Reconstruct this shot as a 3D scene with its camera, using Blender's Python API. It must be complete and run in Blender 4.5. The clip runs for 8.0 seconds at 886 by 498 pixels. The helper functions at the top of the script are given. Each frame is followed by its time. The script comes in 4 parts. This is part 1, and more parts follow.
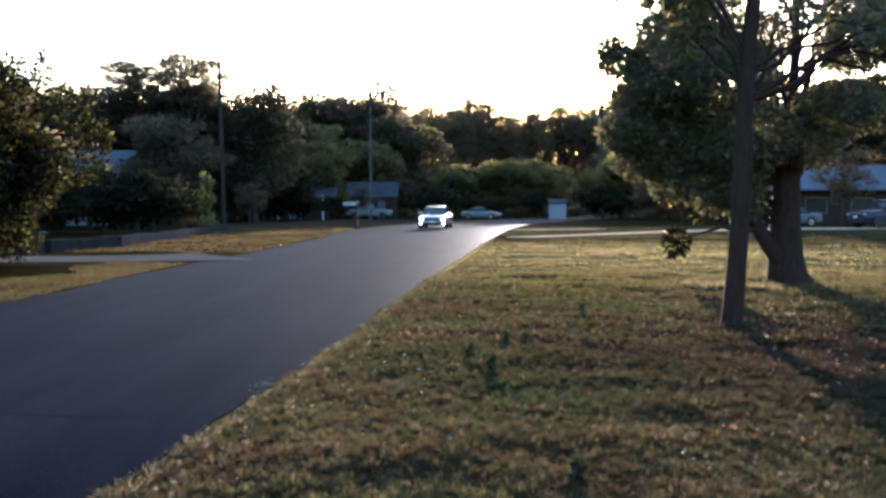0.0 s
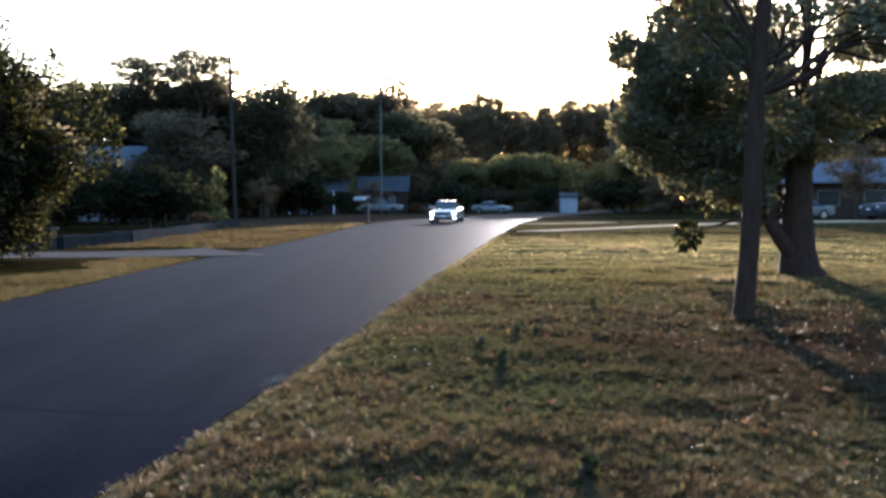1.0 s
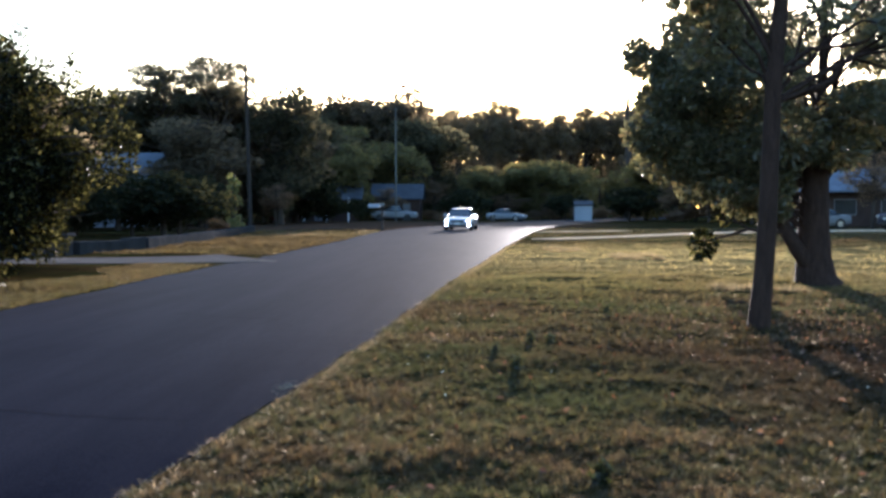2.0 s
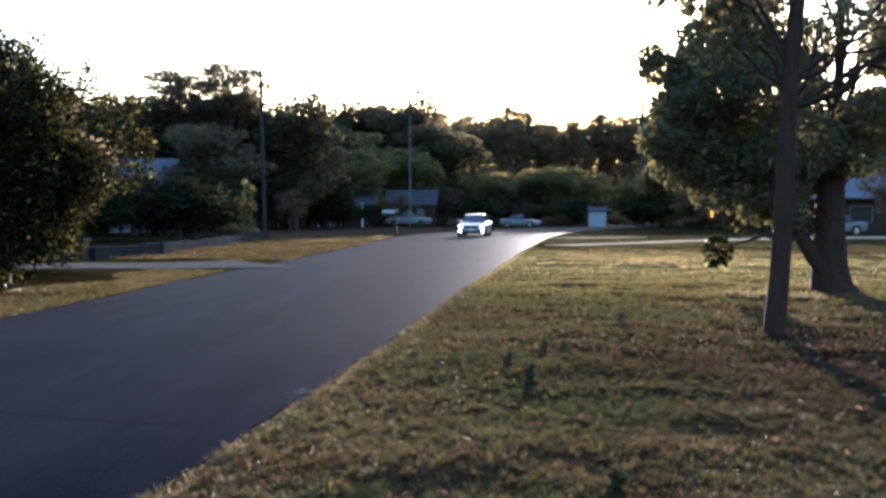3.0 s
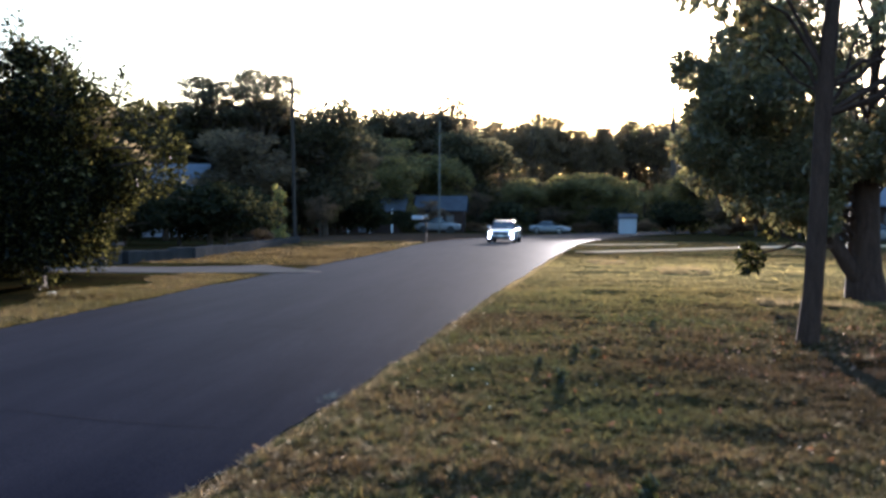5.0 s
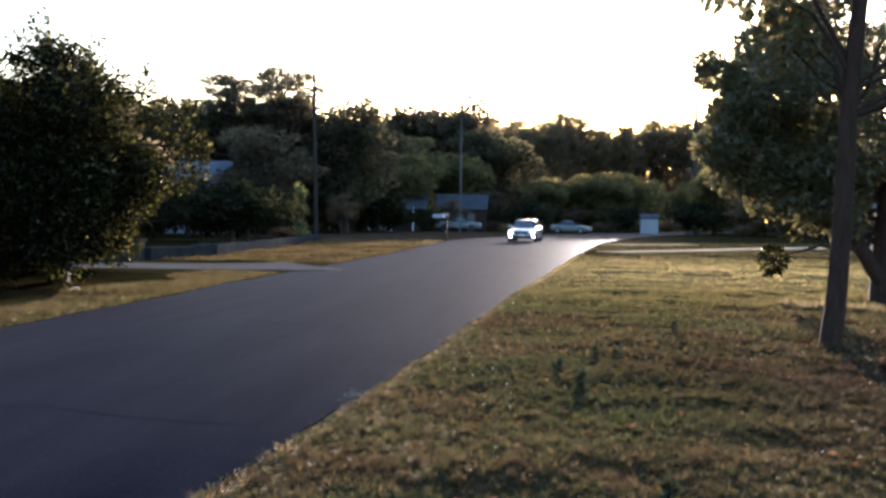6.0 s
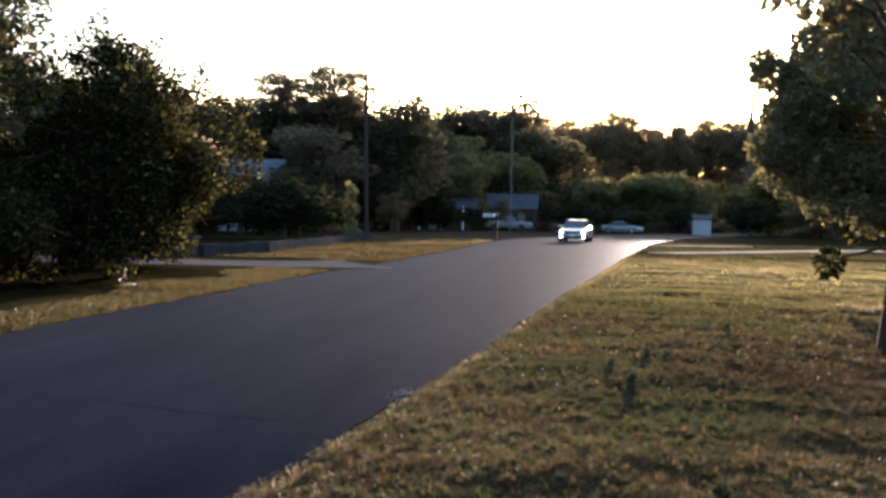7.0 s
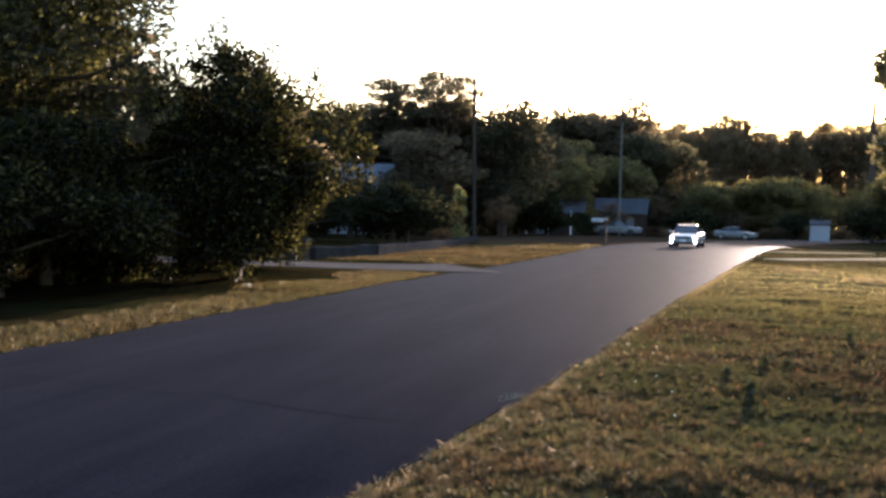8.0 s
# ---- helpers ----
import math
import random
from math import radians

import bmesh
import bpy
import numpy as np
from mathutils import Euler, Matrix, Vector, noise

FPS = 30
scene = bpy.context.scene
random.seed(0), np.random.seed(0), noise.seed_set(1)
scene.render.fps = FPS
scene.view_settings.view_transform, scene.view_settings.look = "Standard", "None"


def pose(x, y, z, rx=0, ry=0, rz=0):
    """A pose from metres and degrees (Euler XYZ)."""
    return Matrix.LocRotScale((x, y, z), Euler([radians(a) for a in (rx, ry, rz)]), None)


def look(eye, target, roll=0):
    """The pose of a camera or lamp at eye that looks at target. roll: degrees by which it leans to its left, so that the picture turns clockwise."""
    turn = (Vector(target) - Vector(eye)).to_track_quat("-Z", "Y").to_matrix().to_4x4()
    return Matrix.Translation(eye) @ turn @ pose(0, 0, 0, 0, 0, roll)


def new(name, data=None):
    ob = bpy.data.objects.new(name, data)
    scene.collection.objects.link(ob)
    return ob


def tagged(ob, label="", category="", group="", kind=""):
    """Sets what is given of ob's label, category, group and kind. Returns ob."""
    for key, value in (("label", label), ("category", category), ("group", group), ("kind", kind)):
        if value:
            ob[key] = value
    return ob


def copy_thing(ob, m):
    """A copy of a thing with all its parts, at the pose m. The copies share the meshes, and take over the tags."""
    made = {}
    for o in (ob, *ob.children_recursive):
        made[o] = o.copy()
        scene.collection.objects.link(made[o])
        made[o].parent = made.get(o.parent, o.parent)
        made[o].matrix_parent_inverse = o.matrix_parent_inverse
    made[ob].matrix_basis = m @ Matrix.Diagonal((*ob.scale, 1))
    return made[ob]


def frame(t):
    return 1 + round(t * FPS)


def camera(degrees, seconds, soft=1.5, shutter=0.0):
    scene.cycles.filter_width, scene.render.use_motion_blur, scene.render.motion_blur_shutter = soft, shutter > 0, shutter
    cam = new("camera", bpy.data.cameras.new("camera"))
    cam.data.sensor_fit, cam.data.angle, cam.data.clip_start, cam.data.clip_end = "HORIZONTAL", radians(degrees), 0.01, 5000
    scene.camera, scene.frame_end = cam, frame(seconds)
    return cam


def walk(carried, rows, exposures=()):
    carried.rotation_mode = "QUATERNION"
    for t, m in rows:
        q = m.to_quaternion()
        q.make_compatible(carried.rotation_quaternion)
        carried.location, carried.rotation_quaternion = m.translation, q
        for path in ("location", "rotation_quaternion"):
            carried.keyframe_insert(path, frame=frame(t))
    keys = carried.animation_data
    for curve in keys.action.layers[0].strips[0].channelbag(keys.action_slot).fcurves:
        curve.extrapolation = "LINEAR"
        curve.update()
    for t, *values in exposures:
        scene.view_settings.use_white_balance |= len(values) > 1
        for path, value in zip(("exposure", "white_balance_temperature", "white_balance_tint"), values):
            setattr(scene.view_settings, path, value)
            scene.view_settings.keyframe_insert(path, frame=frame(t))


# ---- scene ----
H = 1.35  # eye height
cam = camera(48.0, 8.0, soft=2.9)
PATH = [
    (0, pose(0.006, -0.005, 1.348, 87.608, 0.022, 0.020)),
    (0.5, pose(0.012, -0.001, 1.342, 87.566, 0.223, 0.398)),
    (1, pose(0.013, 0.008, 1.351, 87.280, 0.257, 0.646)),
    (1.5, pose(0.008, -0.003, 1.346, 87.810, 0.004, 0.700)),
    (2, pose(0.016, 0.011, 1.350, 87.715, 0.026, 1.479)),
    (3.5, pose(0.010, 0.003, 1.351, 88.177, -0.213, 2.489)),
    (4, pose(0.009, 0.006, 1.348, 88.162, -0.339, 2.881)),
    (4.5, pose(0.001, -0.002, 1.348, 88.420, -0.347, 3.477)),
    (6, pose(-0.006, 0.009, 1.354, 88.304, -0.772, 5.163)),
    (6.5, pose(-0.017, 0.000, 1.348, 88.315, -1.232, 6.312)),
    (7, pose(-0.014, -0.001, 1.357, 88.207, -1.206, 8.035)),
    (7.5, pose(-0.052, -0.052, 1.361, 88.112, -0.854, 10.844)),
    (8, pose(-0.060, -0.004, 1.347, 88.312, -1.467, 14.180)),
]
walk(cam, PATH, [(0.0, 2.5, 4950, 15), (4.5, 2.57, 4950, 15), (8.0, 2.5, 5700, 21)])

# ---- light: a low sun over the far woods, clear sky ----
SUN_AZ, SUN_EL = radians(5.6), radians(7.6)
world = bpy.data.worlds.new("world")
scene.world = world
world.use_nodes = True
sky = world.node_tree.nodes.new("ShaderNodeTexSky")
sky.sky_type, sky.sun_disc = "NISHITA", False
sky.sun_elevation, sky.sun_rotation = SUN_EL, SUN_AZ
sky.air_density, sky.dust_density, sky.ozone_density = 1.3, 1.6, 1.8
world.node_tree.links.new(sky.outputs[0], world.node_tree.nodes["Background"].inputs[0])
world.node_tree.nodes["Background"].inputs[1].default_value = 0.13
lamp = bpy.data.lights.new("sun", "SUN")
lamp.energy, lamp.angle, lamp.color = 5.0, radians(0.5), (1.0, 0.78, 0.56)
sun = new("sun", lamp)
to_sun = Vector((math.sin(SUN_AZ) * math.cos(SUN_EL), math.cos(SUN_AZ) * math.cos(SUN_EL), math.sin(SUN_EL)))
sun.matrix_world = look(to_sun * 50, (0, 0, 0))


# ---- materials ----
def shader(name):
    m = bpy.data.materials.new(name)
    m.use_nodes = True
    m.node_tree.nodes.clear()
    out = m.node_tree.nodes.new("ShaderNodeOutputMaterial")
    return m, m.node_tree.nodes, m.node_tree.links, out


def ramp(nodes, stops):
    r = nodes.new("ShaderNodeValToRGB")
    while len(r.color_ramp.elements) < len(stops):
        r.color_ramp.elements.new(0.5)
    for e, (p, c) in zip(r.color_ramp.elements, stops):
        e.position, e.color = p, (*c, 1)
    return r


def noise_tex(nodes, links, scale, detail=4, rough=0.6, object_space=False, stretch=None):
    n = nodes.new("ShaderNodeTexNoise")
    n.inputs["Scale"].default_value, n.inputs["Detail"].default_value = scale, detail
    n.inputs["Roughness"].default_value = rough
    if object_space:
        src = nodes.new("ShaderNodeTexCoord").outputs["Object"]
    else:
        src = nodes.new("ShaderNodeNewGeometry").outputs["Position"]
    if stretch:
        mp = nodes.new("ShaderNodeMapping")
        mp.inputs["Scale"].default_value = stretch
        links.new(src, mp.inputs[0])
        src = mp.outputs[0]
    links.new(src, n.inputs["Vector"])
    return n


def surface(name, dark, light, scale=2.0, fine=40.0, rough=0.8, metal=0.0, bump=0.12, bump_dist=0.006, spec=0.3,
            object_space=True, stretch=None, coat=0.0):
    """A two-scale mottled surface."""
    m, n, l, out = shader(name)
    b = n.new("ShaderNodeBsdfPrincipled")
    big = noise_tex(n, l, scale, 5, 0.6, object_space, stretch)
    small = noise_tex(n, l, fine, 3, 0.7, object_space, stretch)
    mix = n.new("ShaderNodeMath")
    mix.operation = "MULTIPLY_ADD"
    mix.inputs[1].default_value = 0.45
    l.new(small.outputs[0], mix.inputs[0])
    sc = n.new("ShaderNodeMath")
    sc.operation = "MULTIPLY"
    sc.inputs[1].default_value = 0.55
    l.new(big.outputs[0], sc.inputs[0])
    l.new(sc.outputs[0], mix.inputs[2])
    r = ramp(n, [(0.32, dark), (0.68, light)])
    l.new(mix.outputs[0], r.inputs[0])
    l.new(r.outputs[0], b.inputs["Base Color"])
    b.inputs["Roughness"].default_value, b.inputs["Metallic"].default_value = rough, metal
    b.inputs["Specular IOR Level"].default_value = spec
    b.inputs["Coat Weight"].default_value = coat
    if bump:
        bp = n.new("ShaderNodeBump")
        bp.inputs["Strength"].default_value, bp.inputs["Distance"].default_value = bump, bump_dist
        l.new(mix.outputs[0], bp.inputs["Height"])
        l.new(bp.outputs[0], b.inputs["Normal"])
    l.new(b.outputs[0], out.inputs[0])
    return m


def leaf_mat(name, stops, translucent=0.4, gloss=0.06, rough=0.4):
    """Leaves: colour differs from leaf to leaf; light comes through."""
    m, n, l, out = shader(name)
    g = n.new("ShaderNodeNewGeometry")
    r = ramp(n, stops)
    l.new(g.outputs["Random Per Island"], r.inputs[0])
    d, t, s = n.new("ShaderNodeBsdfDiffuse"), n.new("ShaderNodeBsdfTranslucent"), n.new("ShaderNodeBsdfGlossy")
    warm = n.new("ShaderNodeMixRGB")
    warm.blend_type, warm.inputs[0].default_value = "MULTIPLY", 1.0
    warm.inputs[2].default_value = (1.25, 1.15, 0.8, 1)
    l.new(r.outputs[0], d.inputs[0])
    l.new(r.outputs[0], warm.inputs[1])
    l.new(warm.outputs[0], t.inputs[0])
    s.inputs["Roughness"].default_value = rough
    a, b = n.new("ShaderNodeMixShader"), n.new("ShaderNodeMixShader")
    a.inputs[0].default_value, b.inputs[0].default_value = translucent, gloss
    l.new(d.outputs[0], a.inputs[1]), l.new(t.outputs[0], a.inputs[2])
    l.new(a.outputs[0], b.inputs[1]), l.new(s.outputs[0], b.inputs[2])
    l.new(b.outputs[0], out.inputs[0])
    return m


def lawn_colour(n, l):
    """Winter lawn: straw, dull green and brown in patches, some with shade or sun glow painted in."""
    big = noise_tex(n, l, 0.42, 3, 0.55)
    mid = noise_tex(n, l, 9, 4, 0.65)
    add = n.new("ShaderNodeMath")
    add.operation = "MULTIPLY_ADD"
    add.inputs[1].default_value = 0.5
    half = n.new("ShaderNodeMath")
    half.operation = "MULTIPLY"
    half.inputs[1].default_value = 0.5
    l.new(mid.outputs[0], half.inputs[0])
    l.new(big.outputs[0], add.inputs[0])
    l.new(half.outputs[0], add.inputs[2])
    r = ramp(n, [(0.36, (0.046, 0.030, 0.015)), (0.45, (0.070, 0.050, 0.024)), (0.52, (0.053, 0.050, 0.019)), (0.62, (0.036, 0.044, 0.015))])
    l.new(add.outputs[0], r.inputs[0])
    # dead brown grass round the slim tree, green patches, straw past it, painted shade under the verge trees
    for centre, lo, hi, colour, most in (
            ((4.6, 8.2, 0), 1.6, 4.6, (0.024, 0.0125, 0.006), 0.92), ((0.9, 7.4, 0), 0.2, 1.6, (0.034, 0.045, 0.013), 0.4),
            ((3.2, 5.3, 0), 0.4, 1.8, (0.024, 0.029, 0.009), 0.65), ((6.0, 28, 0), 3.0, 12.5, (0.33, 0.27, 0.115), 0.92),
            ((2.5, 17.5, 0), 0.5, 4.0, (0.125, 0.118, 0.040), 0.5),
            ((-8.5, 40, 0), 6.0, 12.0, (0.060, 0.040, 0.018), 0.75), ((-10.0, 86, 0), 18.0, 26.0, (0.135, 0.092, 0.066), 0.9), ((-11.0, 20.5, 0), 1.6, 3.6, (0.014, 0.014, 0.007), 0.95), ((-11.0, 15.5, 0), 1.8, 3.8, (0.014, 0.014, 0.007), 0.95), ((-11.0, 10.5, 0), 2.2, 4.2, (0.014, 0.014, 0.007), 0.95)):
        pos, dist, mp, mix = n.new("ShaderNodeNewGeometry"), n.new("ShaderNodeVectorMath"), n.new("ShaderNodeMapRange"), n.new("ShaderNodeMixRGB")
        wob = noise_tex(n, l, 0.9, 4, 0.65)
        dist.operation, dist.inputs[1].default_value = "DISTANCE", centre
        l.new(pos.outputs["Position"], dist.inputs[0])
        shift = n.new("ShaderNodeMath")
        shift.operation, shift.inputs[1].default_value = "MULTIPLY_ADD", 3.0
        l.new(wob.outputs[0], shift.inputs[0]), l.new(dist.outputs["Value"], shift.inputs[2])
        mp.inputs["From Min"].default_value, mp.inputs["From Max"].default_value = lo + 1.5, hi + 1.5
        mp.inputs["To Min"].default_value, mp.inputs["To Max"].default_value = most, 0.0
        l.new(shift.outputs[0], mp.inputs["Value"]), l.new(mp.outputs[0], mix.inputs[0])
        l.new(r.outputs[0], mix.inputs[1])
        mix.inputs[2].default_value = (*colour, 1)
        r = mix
    return r


def ground_mat():
    m, n, l, out = shader("winter_lawn")
    b = n.new("ShaderNodeBsdfPrincipled")
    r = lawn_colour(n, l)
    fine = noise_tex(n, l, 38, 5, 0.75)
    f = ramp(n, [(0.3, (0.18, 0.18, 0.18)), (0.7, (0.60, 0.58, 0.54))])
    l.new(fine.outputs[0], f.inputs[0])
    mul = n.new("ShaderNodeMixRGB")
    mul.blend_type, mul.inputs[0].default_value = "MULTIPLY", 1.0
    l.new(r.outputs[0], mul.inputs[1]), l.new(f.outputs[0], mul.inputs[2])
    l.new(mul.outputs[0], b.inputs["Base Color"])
    b.inputs["Roughness"].default_value = 0.95
    b.inputs["Specular IOR Level"].default_value = 0.0
    bp = n.new("ShaderNodeBump")
    bp.inputs["Strength"].default_value, bp.inputs["Distance"].default_value = 0.4, 0.03
    l.new(fine.outputs[0], bp.inputs["Height"]), l.new(bp.outputs[0], b.inputs["Normal"])
    l.new(b.outputs[0], out.inputs[0])
    return m


def blade_mat(name="grass_blades", dry=0.0, straw_colour=(0.12, 0.080, 0.032)):
    m, n, l, out = shader(name)
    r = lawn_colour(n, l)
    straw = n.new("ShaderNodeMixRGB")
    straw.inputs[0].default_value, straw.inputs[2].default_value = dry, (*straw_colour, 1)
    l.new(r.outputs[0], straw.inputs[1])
    r = straw
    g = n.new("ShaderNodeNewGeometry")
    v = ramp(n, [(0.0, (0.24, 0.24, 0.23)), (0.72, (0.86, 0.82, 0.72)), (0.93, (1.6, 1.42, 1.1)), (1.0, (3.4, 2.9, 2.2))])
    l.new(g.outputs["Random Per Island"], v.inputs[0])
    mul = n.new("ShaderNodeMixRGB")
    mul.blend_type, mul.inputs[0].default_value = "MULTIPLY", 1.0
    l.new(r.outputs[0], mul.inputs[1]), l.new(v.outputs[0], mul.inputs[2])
    d, t, s = n.new("ShaderNodeBsdfDiffuse"), n.new("ShaderNodeBsdfTranslucent"), n.new("ShaderNodeMixShader")
    g, k = n.new("ShaderNodeBsdfGlossy"), n.new("ShaderNodeMixShader")
    s.inputs[0].default_value, k.inputs[0].default_value, g.inputs["Roughness"].default_value = 0.6, 0.04, 0.45
    g.inputs[0].default_value = (1.0, 0.9, 0.7, 1)
    l.new(mul.outputs[0], d.inputs[0]), l.new(mul.outputs[0], t.inputs[0])
    l.new(d.outputs[0], s.inputs[1]), l.new(t.outputs[0], s.inputs[2])
    l.new(s.outputs[0], k.inputs[1]), l.new(g.outputs[0], k.inputs[2])
    l.new(k.outputs[0], out.inputs[0])
    return m


def asphalt_mat():
    m, n, l, out = shader("worn_asphalt")
    d, g, mix = n.new("ShaderNodeBsdfDiffuse"), n.new("ShaderNodeBsdfGlossy"), n.new("ShaderNodeMixShader")
    big = noise_tex(n, l, 0.9, 6, 0.7, stretch=(1.5, 0.16, 1.0))
    fine = noise_tex(n, l, 60, 3, 0.8)
    r = ramp(n, [(0.3, (0.0065, 0.007, 0.0115)), (0.7, (0.0145, 0.0145, 0.021))])
    f = ramp(n, [(0.3, (0.55, 0.55, 0.55)), (0.72, (1.45, 1.43, 1.4))])
    l.new(big.outputs[0], r.inputs[0]), l.new(fine.outputs[0], f.inputs[0])
    mul = n.new("ShaderNodeMixRGB")
    mul.blend_type, mul.inputs[0].default_value = "MULTIPLY", 1.0
    l.new(r.outputs[0], mul.inputs[1]), l.new(f.outputs[0], mul.inputs[2])
    l.new(mul.outputs[0], d.inputs[0])
    g.inputs["Roughness"].default_value = 0.52
    lw, mp = n.new("ShaderNodeLayerWeight"), n.new("ShaderNodeMapRange")
    lw.inputs["Blend"].default_value = 0.3
    mp.inputs["From Min"].default_value, mp.inputs["From Max"].default_value = 0.22, 0.85
    mp.inputs["To Min"].default_value, mp.inputs["To Max"].default_value = 0.0012, 0.037
    l.new(lw.outputs["Fresnel"], mp.inputs["Value"]), l.new(mp.outputs[0], mix.inputs[0])
    bp = n.new("ShaderNodeBump")
    bp.inputs["Strength"].default_value, bp.inputs["Distance"].default_value = 0.1, 0.003
    l.new(fine.outputs[0], bp.inputs["Height"]), l.new(bp.outputs[0], d.inputs["Normal"])
    l.new(d.outputs[0], mix.inputs[1]), l.new(g.outputs[0], mix.inputs[2])
    l.new(mix.outputs[0], out.inputs[0])
    return m


def glow_mat(name, colour, strength):
    m, n, l, out = shader(name)
    e = n.new("ShaderNodeEmission")
    e.inputs[0].default_value, e.inputs[1].default_value = (*colour, 1), strength
    l.new(e.outputs[0], out.inputs[0])
    return m


GROUND, BLADES, ASPHALT = ground_mat(), blade_mat(), asphalt_mat()
DRY_BLADES = blade_mat("dry_verge_blades", 0.35, (0.10, 0.075, 0.025))
EDGE_BLADES = blade_mat("pale_edge_blades", 0.65, (0.24, 0.19, 0.12))
TAR = surface("tar_crack", (0.007, 0.007, 0.009), (0.014, 0.014, 0.017), 6, 60, 1.0, bump=0, spec=0.0)
GRAVEL = surface("grey_gravel", (0.052, 0.048, 0.045), (0.105, 0.097, 0.090), 0.8, 25, 0.95, object_space=False, spec=0.0)
CONCRETE = surface("pale_concrete", (0.28, 0.215, 0.14), (0.46, 0.36, 0.24), 0.8, 25, 0.95, object_space=False, spec=0.0)
SAND = surface("edge_sand", (0.16, 0.135, 0.10), (0.36, 0.30, 0.23), 4, 50, 0.95, object_space=False, spec=0.0)
BARK = surface("grey_brown_bark", (0.018, 0.012, 0.010), (0.050, 0.033, 0.027), 5, 28, 0.9, bump=1.0, bump_dist=0.03, stretch=(3, 3, 0.6), spec=0.05)
DARK_BARK = surface("dark_bark", (0.025, 0.020, 0.017), (0.075, 0.060, 0.048), 3, 20, 0.95, bump=0.8, bump_dist=0.03, stretch=(3, 3, 0.6), spec=0.1)
GLINT_POLE = surface("glint_grey_pole", (0.09, 0.09, 0.085), (0.14, 0.14, 0.13), 3, 30, 0.8, spec=0.1)
POLE_WOOD = surface("weathered_pole_wood", (0.024, 0.02, 0.018), (0.052, 0.044, 0.04), 3, 30, 0.95, stretch=(6, 6, 0.3), spec=0.03)
MAGNOLIA = leaf_mat("glossy_evergreen_leaf", [(0.0, (0.062, 0.064, 0.040)), (0.5, (0.088, 0.086, 0.050)), (0.85, (0.12, 0.115, 0.06)), (1.0, (0.15, 0.105, 0.06))], 0.45, 0.035, 0.35)
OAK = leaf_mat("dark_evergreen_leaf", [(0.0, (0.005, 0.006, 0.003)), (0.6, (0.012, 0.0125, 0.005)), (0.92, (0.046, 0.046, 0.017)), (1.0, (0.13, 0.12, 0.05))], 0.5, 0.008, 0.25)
TALL_LEAF = leaf_mat("sunlit_evergreen_leaf", [(0.0, (0.010, 0.011, 0.005)), (0.6, (0.030, 0.031, 0.012)), (1.0, (0.10, 0.10, 0.038))], 0.55, 0.015, 0.3)
PINE = leaf_mat("pine_needles", [(0.0, (0.045, 0.044, 0.032)), (0.7, (0.075, 0.070, 0.050)), (1.0, (0.11, 0.095, 0.065))], 0.6, 0.01)
OLIVE = leaf_mat("olive_leaf", [(0.0, (0.080, 0.082, 0.040)), (0.7, (0.125, 0.115, 0.055)), (1.0, (0.17, 0.135, 0.06))], 0.7, 0.01)
BROWN = leaf_mat("brown_winter_leaf", [(0.0, (0.095, 0.070, 0.052)), (0.7, (0.15, 0.108, 0.080)), (1.0, (0.21, 0.15, 0.105))], 0.75, 0.02)
WINTER_WOOD = leaf_mat("pale_winter_foliage", [(0.0, (0.10, 0.085, 0.062)), (0.7, (0.165, 0.135, 0.098)), (1.0, (0.22, 0.17, 0.12))], 0.75, 0.0)
DULL_WOOD = leaf_mat("dull_woodland_leaf", [(0.0, (0.072, 0.062, 0.050)), (0.7, (0.108, 0.092, 0.073)), (1.0, (0.14, 0.11, 0.08))], 0.7, 0.0)
DEEP_WOOD = leaf_mat("deep_green_woodland_leaf", [(0.0, (0.046, 0.046, 0.034)), (0.7, (0.076, 0.073, 0.052)), (1.0, (0.105, 0.092, 0.062))], 0.7, 0.0)
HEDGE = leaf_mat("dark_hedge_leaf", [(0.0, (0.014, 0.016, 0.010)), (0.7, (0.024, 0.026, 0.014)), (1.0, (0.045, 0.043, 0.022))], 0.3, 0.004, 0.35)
VINE = leaf_mat("ivy_leaf", [(0.0, (0.08, 0.09, 0.034)), (0.7, (0.16, 0.165, 0.06)), (1.0, (0.27, 0.25, 0.10))], 0.6, 0.03, 0.35)
DEAD_LEAF = leaf_mat("fallen_leaf", [(0.0, (0.05, 0.022, 0.012)), (0.7, (0.11, 0.05, 0.025)), (1.0, (0.22, 0.13, 0.07))], 0.2, 0.04)
WEED = leaf_mat("green_weed", [(0.0, (0.010, 0.013, 0.005)), (1.0, (0.030, 0.036, 0.012))], 0.4, 0.04)
PAPER = surface("white_scrap", (0.62, 0.54, 0.42), (0.8, 0.72, 0.58), 5, 40, 0.6)
SHADED_WHITE_PAINT = surface("shaded_white_paint", (0.13, 0.135, 0.15), (0.20, 0.205, 0.22), 1.5, 60, 0.5, bump=0, spec=0.2)
WHITE_PAINT = surface("white_car_paint", (0.28, 0.30, 0.325), (0.34, 0.36, 0.385), 1.5, 60, 0.25, bump=0, coat=0.6)
NAVY_PAINT = surface("dark_blue_car_paint", (0.008, 0.011, 0.026), (0.014, 0.018, 0.038), 1.5, 60, 0.35, bump=0, coat=0.2)
RED_PAINT = surface("dull_red_car_paint", (0.09, 0.012, 0.012), (0.15, 0.022, 0.02), 1.5, 60, 0.4, bump=0, coat=0.3)
RUBBER = surface("black_rubber", (0.012, 0.012, 0.012), (0.03, 0.03, 0.03), 8, 60, 0.8)
CHROME = surface("alloy", (0.45, 0.45, 0.46), (0.65, 0.65, 0.66), 8, 60, 0.3, 1.0, bump=0)
